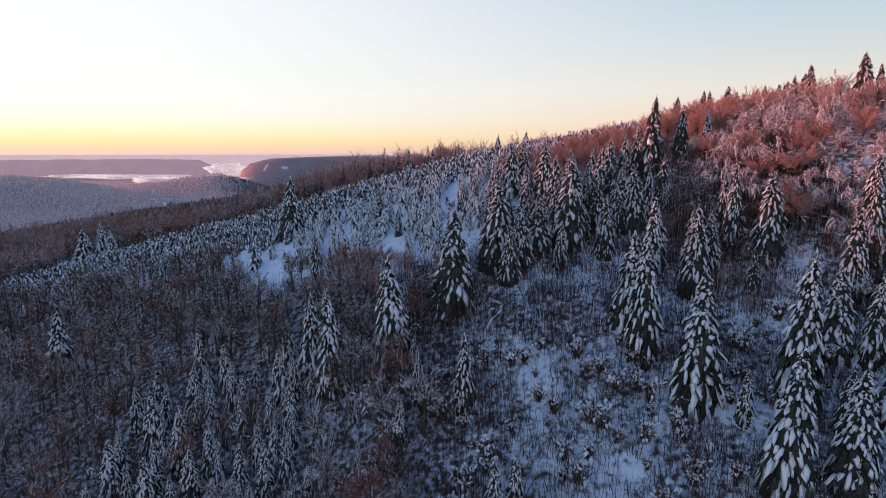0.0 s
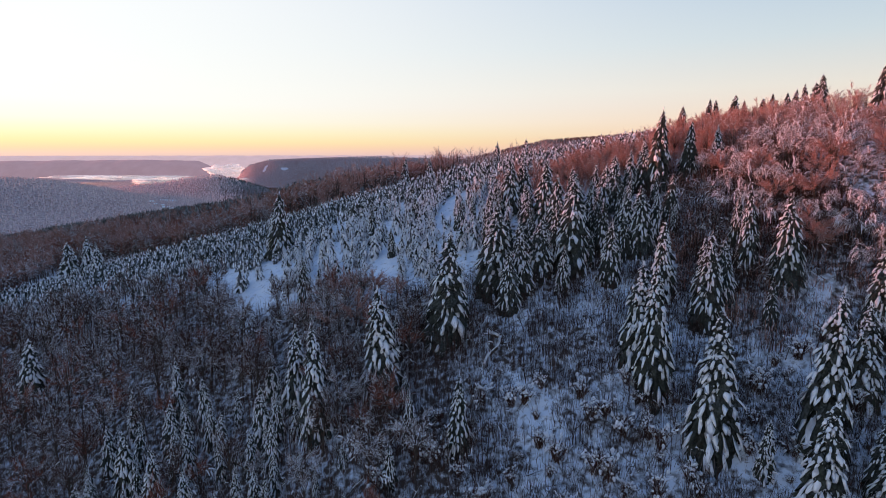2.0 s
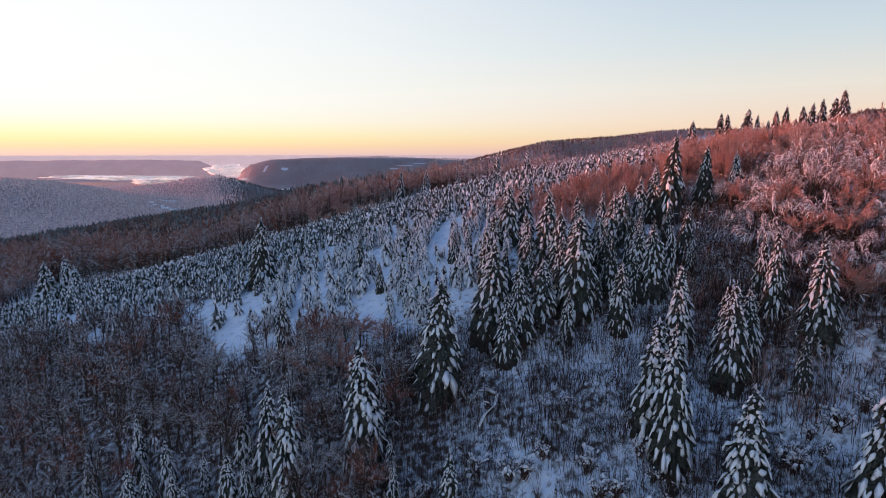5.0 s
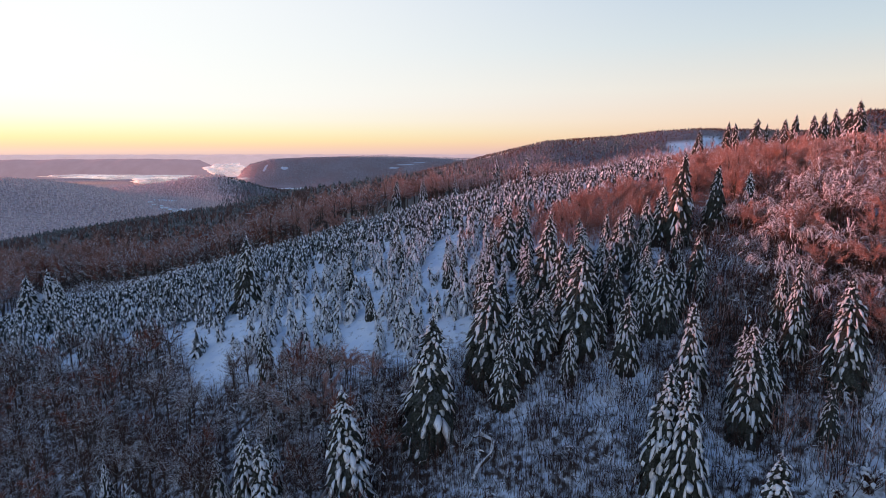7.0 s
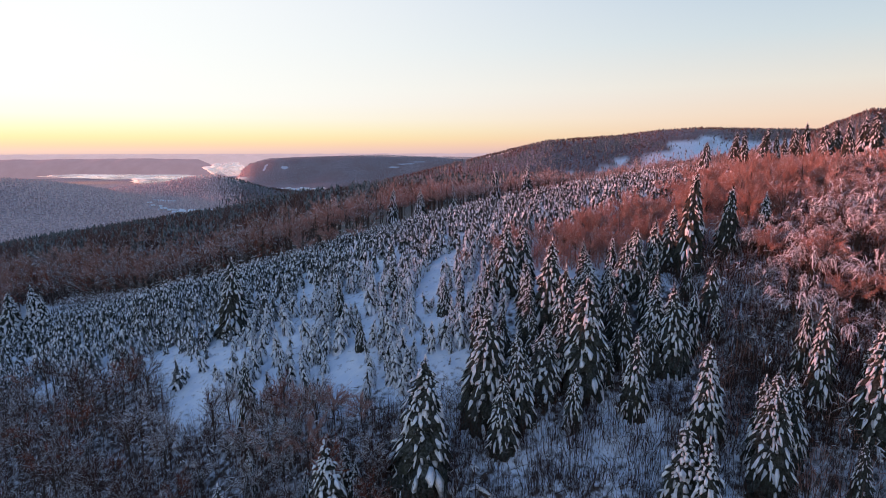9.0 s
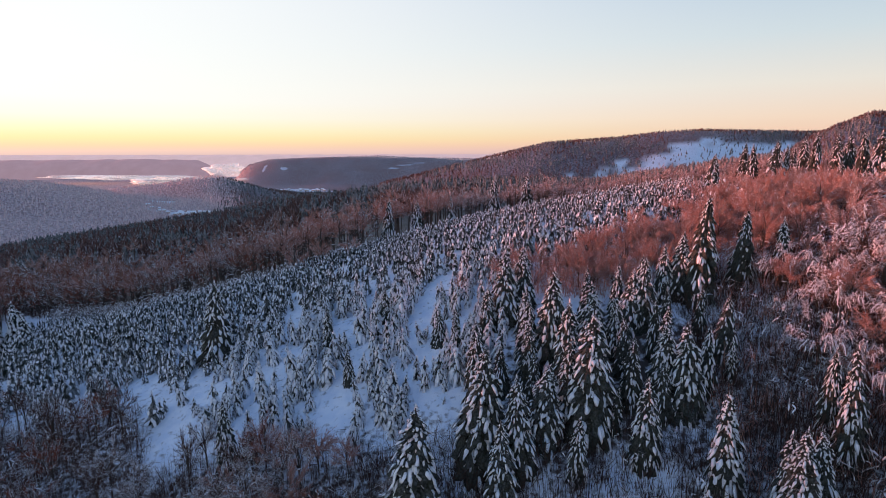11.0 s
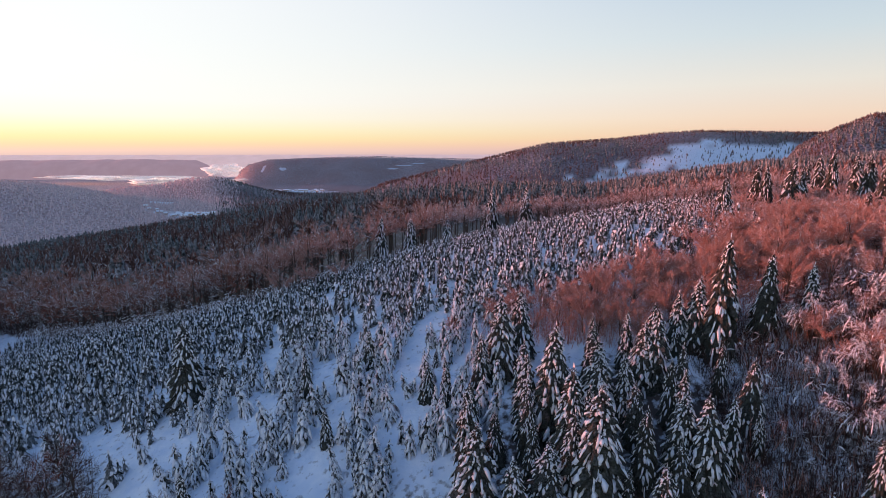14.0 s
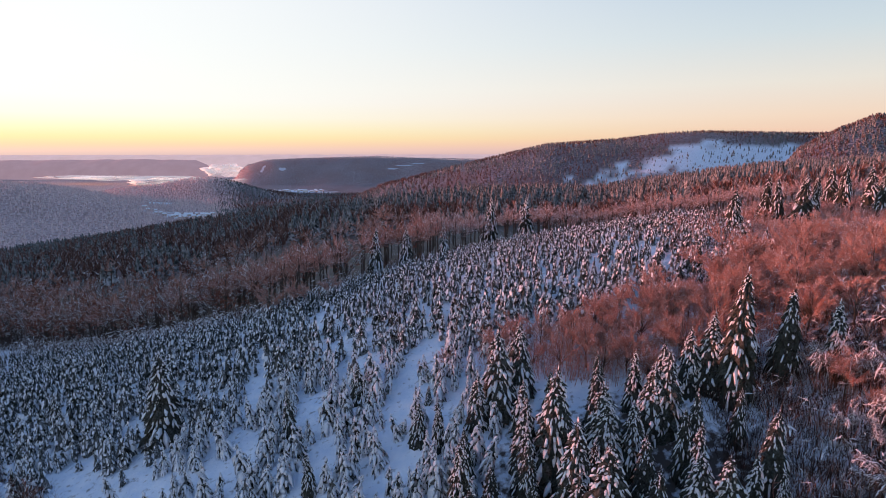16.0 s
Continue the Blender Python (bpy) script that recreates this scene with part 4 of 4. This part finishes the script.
tagged(strew(FOREST, stand[dim & ~frosty], "dark_beech_wood", [BARK, BROWN_TWIGS]), "tall dark leafless beech wood below the plantation", "trees", kind="stuff")
tagged(strew(FOREST, stand[frosty], "frosted_beech_wood", [BARK, FROSTED_TWIGS]), "frosted leafless beeches in the wood below the plantation", "trees", kind="stuff")
LOFTY = [list(dome_arrays(105 + i, 10.0, sp, 300, 0.0036, 0.38, 0.0, 7, 6)) for i, sp in enumerate((2.5, 2.8, 2.3))]
tagged(strew(LOFTY, stand[~dim & ~pale], "russet_beech_wood", [BARK, RED_TWIGS]), "tall leafless beeches with russet crowns", "trees", kind="stuff")
tagged(strew(LOFTY, stand[pale], "pale_beech_wood", [BARK, RIMED_TWIGS]), "tall leafless beech wood with pale rimed crowns", "trees", kind="stuff")
BUSHY = [list(dome_arrays(110 + i, 10.0, sp, 520, 0.0050, 0.2, ar, 8, 6)) for i, (sp, ar) in enumerate(((4.2, 0.1), (4.6, 0.4), (4.0, 0.0), (4.5, 0.2)))]
tagged(strew(BUSHY, np.concatenate([right[bowed][40:], rimed[70:]]), "rimed_beech_wood", [BARK, RIMED_TWIGS]), "rimed leafless beeches over the shoulder of the hill", "trees", kind="stuff")
tagged(strew(BUSHY, right[ruddy][50:], "russet_slope_wood", [BARK, RED_TWIGS]), "russet leafless beeches over the shoulder of the hill", "trees", kind="stuff")


# ---- the hollow: saplings, bushes, a snowed-under log ----
def stems(rng, x, y, lo, hi, lean):
    h = rng.uniform(lo, hi, len(x))
    z = height(x, y)
    p = np.stack([x, y, z - 0.1], 1)
    q = p + np.stack([rng.normal(0, lean, len(x)) * h, rng.normal(0, lean, len(x)) * h, h], 1)
    mid = (p + q) / 2
    e = mid + np.stack([rng.normal(0, 0.14, len(x)), rng.normal(0, 0.14, len(x)), rng.uniform(0.2, 0.34, len(x))], 1) * h[:, None]
    return join([spikes(p, q, 0.035), spikes(mid, e, 0.02)])


x, y = scatter(rng, -6, 62, 46, 98, 0.6, lambda x, y: (patchy(x, y, 15, 1.0) + 0.5 * patchy(x, y, 6.1, 3.0) > -0.35) & (rng.random(x.shape) < 0.75 - 0.35 * bare_hollow(x, y)))
tagged(new("saplings", mesh_of("saplings", *stems(rng, x, y, 1.8, 5.8, 0.08), [DARK_TWIGS])), "thin dark leafless saplings standing in the snow", "saplings", kind="stuff")


BRUSH = [[brush_arrays(130 + i)] for i in range(6)]


def bowed_arrays(seed, n=8):
    """A clump of thin saplings one metre high that bow over, with snow along their backs."""
    r2 = np.random.default_rng(seed)
    az, out = r2.uniform(0, 6.28, n), r2.uniform(0.15, 0.65, n)
    way = np.stack([np.cos(az), np.sin(az), 0 * az], 1)
    p = np.stack([r2.normal(0, 0.25, n), r2.normal(0, 0.25, n), np.zeros(n)], 1)
    top = p + way * out[:, None] * 0.5 + np.stack([0 * az, 0 * az, r2.uniform(0.6, 1.0, n)], 1)
    tip = top + way * out[:, None] * 0.9 - np.stack([0 * az, 0 * az, r2.uniform(-0.1, 0.5, n)], 1)
    side = top + r2.normal(0, 0.16, (n, 3))
    k = r2.random(n) < 0.5
    at = r2.uniform(0.0, 0.6, (n, 1))
    line = np.stack([top + (tip - top) * (at + a) + (0, 0, b) for a, b in ((0.0, 0.0), (0.2, 0.015), (0.4, 0.0))], 1)[k]
    cross = np.stack([-np.sin(az), np.cos(az), 0 * az], 1)[k]
    return [join([blades(r2, p, top, 0.012), blades(r2, top, tip, 0.011), blades(r2, p + (top - p) * 0.6, side, 0.009)]), pads(r2, line, cross, r2.uniform(0.4, 1.4, len(line)), 0.026, 0.026, 4, None)]


BOWED = [bowed_arrays(140 + i) for i in range(7)]


def bowed_saplings(name, x0, x1, y0, y1, gap, inside, lo, hi, mat, label):
    x, y = scatter(rng, x0, x1, y0, y1, gap, inside)
    keep = clear_of(x, y, 1.2)
    return tagged(strew(BOWED, rows_at(rng, x[keep], y[keep], lo, hi), name, [mat, SNOW]), label, "saplings", kind="stuff")


bowed_saplings("thicket_saplings", -120, 7, 50, 130, 2.6, lambda x, y: (y < planting_edge(x) - 1) & (rng.random(x.shape) < 0.8), 1.8, 4.4, TWIGS, "thin saplings bowed down by snow in the thicket")
bowed_saplings("edge_saplings", -150, -18, 190, 252, 2.3, lambda x, y: np.abs(y - wood_edge(x) + 1) < 4.5, 3.0, 6.0, FROSTED_TWIGS, "frosted saplings along the edge of the beech wood")
bowed_saplings("hollow_saplings", 6, 66, 50, 100, 2.9, lambda x, y: (patchy(x, y, 14, 3.0) + 0.5 * patchy(x, y, 6, 1.0) > -0.1), 1.4, 3.6, TWIGS, "low saplings bowed down by snow in the hollow")
bowed_saplings("slope_saplings", 40, 90, 84, 130, 2.8, lambda x, y: x > 42 + 0.15 * np.abs(y - 104), 2.0, 4.2, FROSTED_TWIGS, "frosted saplings bowed down on the shaded slope")


def undergrowth(name, x0, x1, y0, y1, gap, inside, lo, hi, mat, label):
    x, y = scatter(rng, x0, x1, y0, y1, gap, inside)
    return tagged(strew(BRUSH, rows_at(rng, x, y, lo, hi), name, [mat]), label, "undergrowth", kind="stuff")


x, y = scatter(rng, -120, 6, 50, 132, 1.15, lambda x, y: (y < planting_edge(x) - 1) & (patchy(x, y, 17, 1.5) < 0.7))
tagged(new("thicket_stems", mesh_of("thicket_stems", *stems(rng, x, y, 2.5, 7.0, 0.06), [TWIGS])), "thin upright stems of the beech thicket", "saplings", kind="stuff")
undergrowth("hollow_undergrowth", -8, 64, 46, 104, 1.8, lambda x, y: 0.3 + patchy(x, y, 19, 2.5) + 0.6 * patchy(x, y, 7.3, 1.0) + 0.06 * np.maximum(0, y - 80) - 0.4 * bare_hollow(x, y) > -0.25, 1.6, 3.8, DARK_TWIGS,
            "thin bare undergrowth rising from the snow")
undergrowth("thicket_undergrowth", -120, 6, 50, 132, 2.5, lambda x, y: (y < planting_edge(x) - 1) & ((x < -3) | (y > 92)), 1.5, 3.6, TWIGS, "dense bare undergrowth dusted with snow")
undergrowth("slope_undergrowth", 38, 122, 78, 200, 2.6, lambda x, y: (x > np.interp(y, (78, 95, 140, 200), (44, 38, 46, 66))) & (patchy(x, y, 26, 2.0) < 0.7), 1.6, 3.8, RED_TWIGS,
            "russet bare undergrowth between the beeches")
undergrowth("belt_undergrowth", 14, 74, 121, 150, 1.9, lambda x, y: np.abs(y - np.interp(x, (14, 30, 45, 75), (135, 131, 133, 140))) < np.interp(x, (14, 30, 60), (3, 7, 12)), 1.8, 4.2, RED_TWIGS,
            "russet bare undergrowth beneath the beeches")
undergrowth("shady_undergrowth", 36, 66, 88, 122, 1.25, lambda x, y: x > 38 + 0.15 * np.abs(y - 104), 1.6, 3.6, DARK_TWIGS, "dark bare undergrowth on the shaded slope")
undergrowth("wood_undergrowth", -260, 130, 120, 275, 2.0, lambda x, y: (y > wood_edge(x)) & (y < wood_edge(x) + 14), 1.6, 3.6, TWIGS, "bare undergrowth along the edge of the beech wood")


def bush_model(seed, label):
    rng2 = np.random.default_rng(seed)
    n = 110
    az, out = rng2.uniform(0, 6.28, n), rng2.uniform(0.1, 1.0, n)
    p = np.stack([rng2.normal(0, 0.12, n), rng2.normal(0, 0.12, n), np.zeros(n)], 1)
    mid = np.stack([np.cos(az) * out * 0.55, np.sin(az) * out * 0.55, rng2.uniform(0.5, 1.15, n)], 1)
    tip = mid + np.stack([np.cos(az) * out * 0.4, np.sin(az) * out * 0.4, rng2.uniform(-0.35, 0.4, n)], 1)
    ob = tagged(new("bush"), label, "bush", "snowed-under bushes", "thing")
    part("shrub", mesh_of("shrub", *join([tubes(p, mid, 0.016, 0.012), spikes(mid, tip, 0.014)]), [TWIGS]), ob)
    k = 44
    line = np.stack([mid[:k] + (tip[:k] - mid[:k]) * s for s in (0.15, 0.4, 0.65)], 1)
    cross = np.stack([-np.sin(az[:k]), np.cos(az[:k]), 0 * az[:k]], 1)
    tagged(part("snow_load", mesh_of("snow_load", *pads(rng2, line, cross, rng2.uniform(0.5, 1.5, k), 0.10, 0.085, 5, None), [SNOW], smooth=True), ob), kind="stuff")
    return ob


BUSHES = [bush_model(120 + i, "leafless bush bowed down by snow") for i in range(4)]
x, y = scatter(rng, -12, 62, 46, 100, 3.1, lambda x, y: (patchy(x, y, 12, 5.0) > -0.25))
set_out(BUSHES, rows_at(rng, x, y, 0.9, 2.5)[:190])


def fallen_log():
    """A crooked fallen trunk with two limbs, under a ridge of snow."""
    ob = tagged(new("fallen_log"), "crooked fallen trunk buried under snow", "log", kind="thing")
    r2 = np.random.default_rng(5)
    for name, way, thick in (("trunk", ((9.3, 92.6), (8.1, 91.5), (8.6, 90.5), (9.8, 89.6), (9.3, 88.3), (7.7, 87.4), (6.9, 86.2)), 0.24), ("limb", ((8.3, 91.2), (7.3, 91.0), (6.5, 90.2)), 0.12), ("limb", ((9.6, 89.2), (10.6, 88.5), (10.9, 87.3)), 0.12)):
        xs = np.array(way)
        lift = 0.35 + 0.5 * np.sin(np.linspace(0.3, 2.8, len(xs)))
        p = np.stack([xs[:, 0], xs[:, 1], height(xs[:, 0], xs[:, 1]) + lift], 1)
        stem = part(name, mesh_of(name, *tubes(p[:-1], p[1:], thick, thick * 0.9, 7), [BARK], smooth=True), ob)
        d = unit(p[-1:] - p[:1])
        part("snow_load", mesh_of("snow_load", *pads(r2, p[None], unit(np.cross(d, (0, 0, 1.0))), np.array([3.0]), thick * 0.5, thick * 0.42, 7, None), [SNOW], smooth=True), stem, "uneven ridge of snow")


fallen_log()


# ---- the distance ----
def far_spruce(seed):
    r2 = np.random.default_rng(seed)
    out = []
    for z0, z1, r in ((0.05, 0.62, 0.27), (0.40, 1.0, 0.18)):
        w = np.arange(5) * 1.2566 + r2.uniform(0, 6)
        rr = r * r2.uniform(0.75, 1.2, 5)
        v = np.concatenate([np.stack([rr * np.cos(w), rr * np.sin(w), z0 + r2.uniform(-0.05, 0.05, 5)], 1), [(0, 0, z1)]])
        out.append((v, np.array([(i, (i + 1) % 5, 5) for i in range(5)])))
    return [join(out)]


def far_beech(seed):
    r2 = np.random.default_rng(seed)
    n = 24
    az, tilt = r2.uniform(0, 6.28, n), r2.uniform(0.05, 0.85, n)
    p = np.stack([0.06 * np.cos(az), 0.06 * np.sin(az), r2.uniform(0.15, 0.7, n)], 1)
    q = p + np.stack([np.cos(az) * np.sin(tilt), np.sin(az) * np.sin(tilt), np.cos(tilt)], 1) * r2.uniform(0.28, 0.5, (n, 1))
    return [join([blades(r2, p, q, 0.038), spikes([(0, 0, 0)], [(0, 0, 0.8)], 0.025)])]


FAR_S, FAR_B = [far_spruce(200 + i) for i in range(5)], [far_beech(210 + i) for i in range(5)]


def open_land(x, y):
    far = np.minimum.reduce([((x - a) / c) ** 2 + ((y - b) / (d + 25)) ** 2 for a, b, c, d in FAR_PALE_PATCHES])
    return (fields(x, y) < 0.35) & (far > 1.0)


def seen(x, y):
    """The wedge of land that the hill opens towards."""
    return np.abs(x) < 0.92 * y + 60


x, y = scatter(rng, -700, 700, 325, 800, 6.6, lambda x, y: seen(x, y) & open_land(x, y) & (y > 330))
sp = patchy(x, y, 90) + 0.3 * rng.normal(0, 1, len(x)) + 1.3 * ((y > 400) & (x > -60)) > 0.35
tagged(strew(FAR_S, rows_at(rng, x[sp], y[sp], 6, 15), "spruce_belt", [FAR_SPRUCE]), "belt of dark snow-dusted spruces", "trees", kind="stuff")
tagged(strew(FAR_B, rows_at(rng, x[~sp], y[~sp], 8, 12), "valley_beech_wood", [FAR_BEECH]), "leafless beech wood falling to the valley", "trees", kind="stuff")

x, y = scatter(rng, 60, 1500, 820, 1800, 9.5, lambda x, y: seen(x, y) & open_land(x, y) & (x > 0.04 * y))
sp = patchy(x, y, 210, 1.0) + 0.5 * patchy(x, y, 70, 3.0) + 0.25 * rng.normal(0, 1, len(x)) > -0.1
tagged(strew(FAR_S, rows_at(rng, x[sp], y[sp], 6, 12), "ridge_spruce_wood", [FAR_SPRUCE]), "dark snow-dusted spruces along the ridge", "trees", kind="stuff")
tagged(strew(FAR_B, rows_at(rng, x[~sp], y[~sp], 6, 11), "ridge_beech_wood", [FAR_BEECH]), "leafless wood on the flank of the ridge", "trees", kind="stuff")
x, y = scatter(rng, 430, 1250, 860, 1250, 8.0, lambda x, y: seen(x, y) & open_land(x, y))
sp = patchy(x, y, 120, 2.0) + 0.25 * rng.normal(0, 1, len(x)) > -0.2
tagged(strew(FAR_S, rows_at(rng, x[sp], y[sp], 6, 12), "knoll_spruce_wood", [FAR_SPRUCE]), "dark snow-dusted spruces over the nearer knoll", "trees", kind="stuff")
tagged(strew(FAR_B, rows_at(rng, x[~sp], y[~sp], 6, 11), "knoll_beech_wood", [FAR_BEECH]), "leafless wood over the nearer knoll", "trees", kind="stuff")
x, y = scatter(rng, -2000, 60, 800, 2800, 13.5, lambda x, y: seen(x, y) & open_land(x, y) & ((x > -0.8 * y) | (y > 1400)))
sp = patchy(x, y, 300, 1.0) + 0.25 * rng.normal(0, 1, len(x)) > 0.0
white = haze_on(x, y) > rng.uniform(0.2, 0.9, len(x))
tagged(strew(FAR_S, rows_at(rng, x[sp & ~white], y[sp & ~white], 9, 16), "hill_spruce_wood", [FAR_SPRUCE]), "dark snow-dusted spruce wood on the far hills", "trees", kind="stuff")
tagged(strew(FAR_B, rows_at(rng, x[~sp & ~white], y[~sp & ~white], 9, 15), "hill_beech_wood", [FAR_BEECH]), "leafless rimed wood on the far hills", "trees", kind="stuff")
tagged(strew(FAR_S, rows_at(rng, x[white], y[white], 8, 14), "rimed_hill_wood", [FAR_HAZED]), "snow-dusted wood on the hills across the valley, coloured pale for haze", "trees", kind="stuff")

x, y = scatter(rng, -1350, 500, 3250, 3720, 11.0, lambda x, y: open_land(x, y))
tagged(strew(FAR_S, rows_at(rng, x, y, 5, 9), "valley_head_wood", [HAZY_WOOD]), "snow-dusted wood on the hill at the valley's head, haze in its colour", "trees", kind="stuff")

x, y = scatter(rng, 400, 1100, 1250, 1720, 8.0, lambda x, y: (fields(x, y) >= 0.35) & (rng.random(x.shape) < 0.12 + 0.45 * (patchy(x, y, 60) > 0.0)))
tagged(strew(FAR_S, rows_at(rng, x, y, 4, 11), "clearing_spruces", [FAR_SPRUCE]), "scattered small spruces in the snowy clearing", "trees", kind="stuff")


def backdrop(name, far_off, bearing, top, label, mat):
    """A hazy skyline beyond all parallax."""
    u = np.linspace(bearing[0], bearing[-1], 260)
    n = np.array([noise.noise((a * 40, far_off * 0.01, 1.0)) for a in u])
    z = np.interp(u, bearing, top) + 3.0 * n
    y = np.full(len(u), far_off)
    v = np.concatenate([np.stack([u * y, y + 260 * s, FLOOR - 20 + (z - FLOOR + 20) * k], 1) for s, k in ((0.0, 0.0), (0.25, 0.55), (0.6, 0.9), (1.0, 1.0))])
    m = len(u)
    i = (np.arange(3)[:, None] * m + np.arange(m - 1)[None]).ravel()
    f = np.concatenate([np.stack([i, i + 1, i + m + 1], 1), np.stack([i, i + m + 1, i + m], 1)])
    return tagged(new(name, mesh_of(name, v, f, [mat], smooth=True)), label, "hills", kind="structure")


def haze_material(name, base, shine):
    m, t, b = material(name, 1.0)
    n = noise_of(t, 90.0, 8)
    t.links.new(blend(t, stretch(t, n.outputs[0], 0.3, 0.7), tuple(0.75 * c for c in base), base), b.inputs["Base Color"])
    # haze put in as a glow; the land itself sheds no light
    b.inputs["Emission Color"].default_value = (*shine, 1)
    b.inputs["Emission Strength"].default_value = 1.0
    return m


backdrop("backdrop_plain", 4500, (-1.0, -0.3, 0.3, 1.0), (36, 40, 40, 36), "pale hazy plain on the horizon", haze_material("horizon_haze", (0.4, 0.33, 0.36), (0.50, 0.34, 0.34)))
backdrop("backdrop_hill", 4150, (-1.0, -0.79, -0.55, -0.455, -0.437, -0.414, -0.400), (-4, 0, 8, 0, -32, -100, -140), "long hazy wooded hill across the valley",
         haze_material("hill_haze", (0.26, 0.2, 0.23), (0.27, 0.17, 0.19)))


# ---- villages and mist in the valley ----
def plaster_material():
    m, t, b = material("pale_plaster", 0.9)
    n = noise_of(t, 1.5, 4)
    i = t.nodes.new("ShaderNodeObjectInfo")
    c = blend(t, i.outputs["Random"], (0.62, 0.56, 0.48), (0.42, 0.30, 0.24))
    t.links.new(blend(t, calc(t, "MULTIPLY", n.outputs[0], 0.4), c, (0.3, 0.25, 0.22)), b.inputs["Base Color"])
    return m


PLASTER = plaster_material()


def house_model(w, d, h, label):
    """A house under a snow-covered gable roof."""
    ob = tagged(new("house"), label, "house", "village houses", "thing")
    bm = bmesh.new()
    bmesh.ops.create_cube(bm, size=1.0, matrix=Matrix.Translation((0, 0, h / 2)) @ Matrix.Diagonal((w, d, h, 1)))
    me = bpy.data.meshes.new("wall")
    bm.to_mesh(me)
    me.materials.append(PLASTER)
    part("wall", me, ob)
    e, r = 0.6, d * 0.42
    bm = bmesh.new()
    for s in (-1, 1):
        a = [(-w / 2 - e, s * (d / 2 + e), h - 0.3), (w / 2 + e, s * (d / 2 + e), h - 0.3), (w / 2 + e, 0, h + r), (-w / 2 - e, 0, h + r)]
        lo, hi = [bm.verts.new(p) for p in a], [bm.verts.new((p[0], p[1], p[2] + 0.6)) for p in a]
        bm.faces.new(hi)
        bm.faces.new(lo[::-1])
        for i in range(4):
            bm.faces.new((lo[i], lo[(i + 1) % 4], hi[(i + 1) % 4], hi[i]))
    for s in (-1, 1):
        bm.faces.new([bm.verts.new(p) for p in ((s * w / 2, -d / 2, h), (s * w / 2, d / 2, h), (s * w / 2, 0, h + r))])
    me = bpy.data.meshes.new("roof")
    bm.to_mesh(me)
    me.materials.append(SNOW)
    part("roof", me, ob, "snow-covered gable roof")
    return ob


HOUSES = [house_model(*a) for a in ((10, 8, 5, "pale village house under a snow-covered roof"), (13, 9, 6, "pale village house under a snow-covered roof"),
                                    (22, 11, 6, "long pale farm building under a snow-covered roof"))]
homes = []
for n in range(24):
    homes.append((-850 + rng.normal(0, 60), 1870 + rng.normal(0, 40), n % 2 if n < 20 else 2))
for n in range(34):
    homes.append((-795 + rng.uniform(-200, 200), 2990 + rng.normal(0, 25), n % 2 if n < 30 else 2))
homes[2] = (-825.0, 1880.0, 2)
for n, (a, b, k) in enumerate(homes):
    m = pose(a, b, float(height(a, b)) - 0.5, 0, 0, rng.uniform(-40, 40))
    first = [i for i, h in enumerate(homes) if h[2] == k][0] == n
    if first:
        HOUSES[k].matrix_basis = m
    else:
        copy_thing(HOUSES[k], m)


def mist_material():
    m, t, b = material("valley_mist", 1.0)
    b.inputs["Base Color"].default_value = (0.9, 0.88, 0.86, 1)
    # emission added for daylight scattered in the mist; no source lies there
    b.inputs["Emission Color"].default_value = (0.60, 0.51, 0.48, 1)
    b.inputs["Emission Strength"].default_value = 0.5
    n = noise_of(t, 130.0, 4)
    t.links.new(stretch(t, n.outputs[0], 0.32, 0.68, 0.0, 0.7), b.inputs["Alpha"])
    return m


MIST = mist_material()


def mist_bank(cx, cy, cz, rx, ry, rz, seed):
    """A low drifting bank of mist, uneven on top."""
    bm = bmesh.new()
    bmesh.ops.create_icosphere(bm, subdivisions=4, radius=1.0)
    for v in bm.verts:
        n = noise.noise(v.co * 2.2 + Vector((seed, 0, 0))) + 0.5 * noise.noise(v.co * 6 + Vector((0, seed, 0)))
        v.co *= 1 + 0.35 * n
        v.co = Vector((v.co.x * rx + cx, v.co.y * ry + cy, v.co.z * rz + cz))
    me = bpy.data.meshes.new("mist_bank")
    bm.to_mesh(me)
    me.materials.append(MIST)
    for p in me.polygons:
        p.use_smooth = True
    return tagged(new("mist_bank", me), "bank of pale mist lying in the valley", "mist", "valley mist", "stuff")


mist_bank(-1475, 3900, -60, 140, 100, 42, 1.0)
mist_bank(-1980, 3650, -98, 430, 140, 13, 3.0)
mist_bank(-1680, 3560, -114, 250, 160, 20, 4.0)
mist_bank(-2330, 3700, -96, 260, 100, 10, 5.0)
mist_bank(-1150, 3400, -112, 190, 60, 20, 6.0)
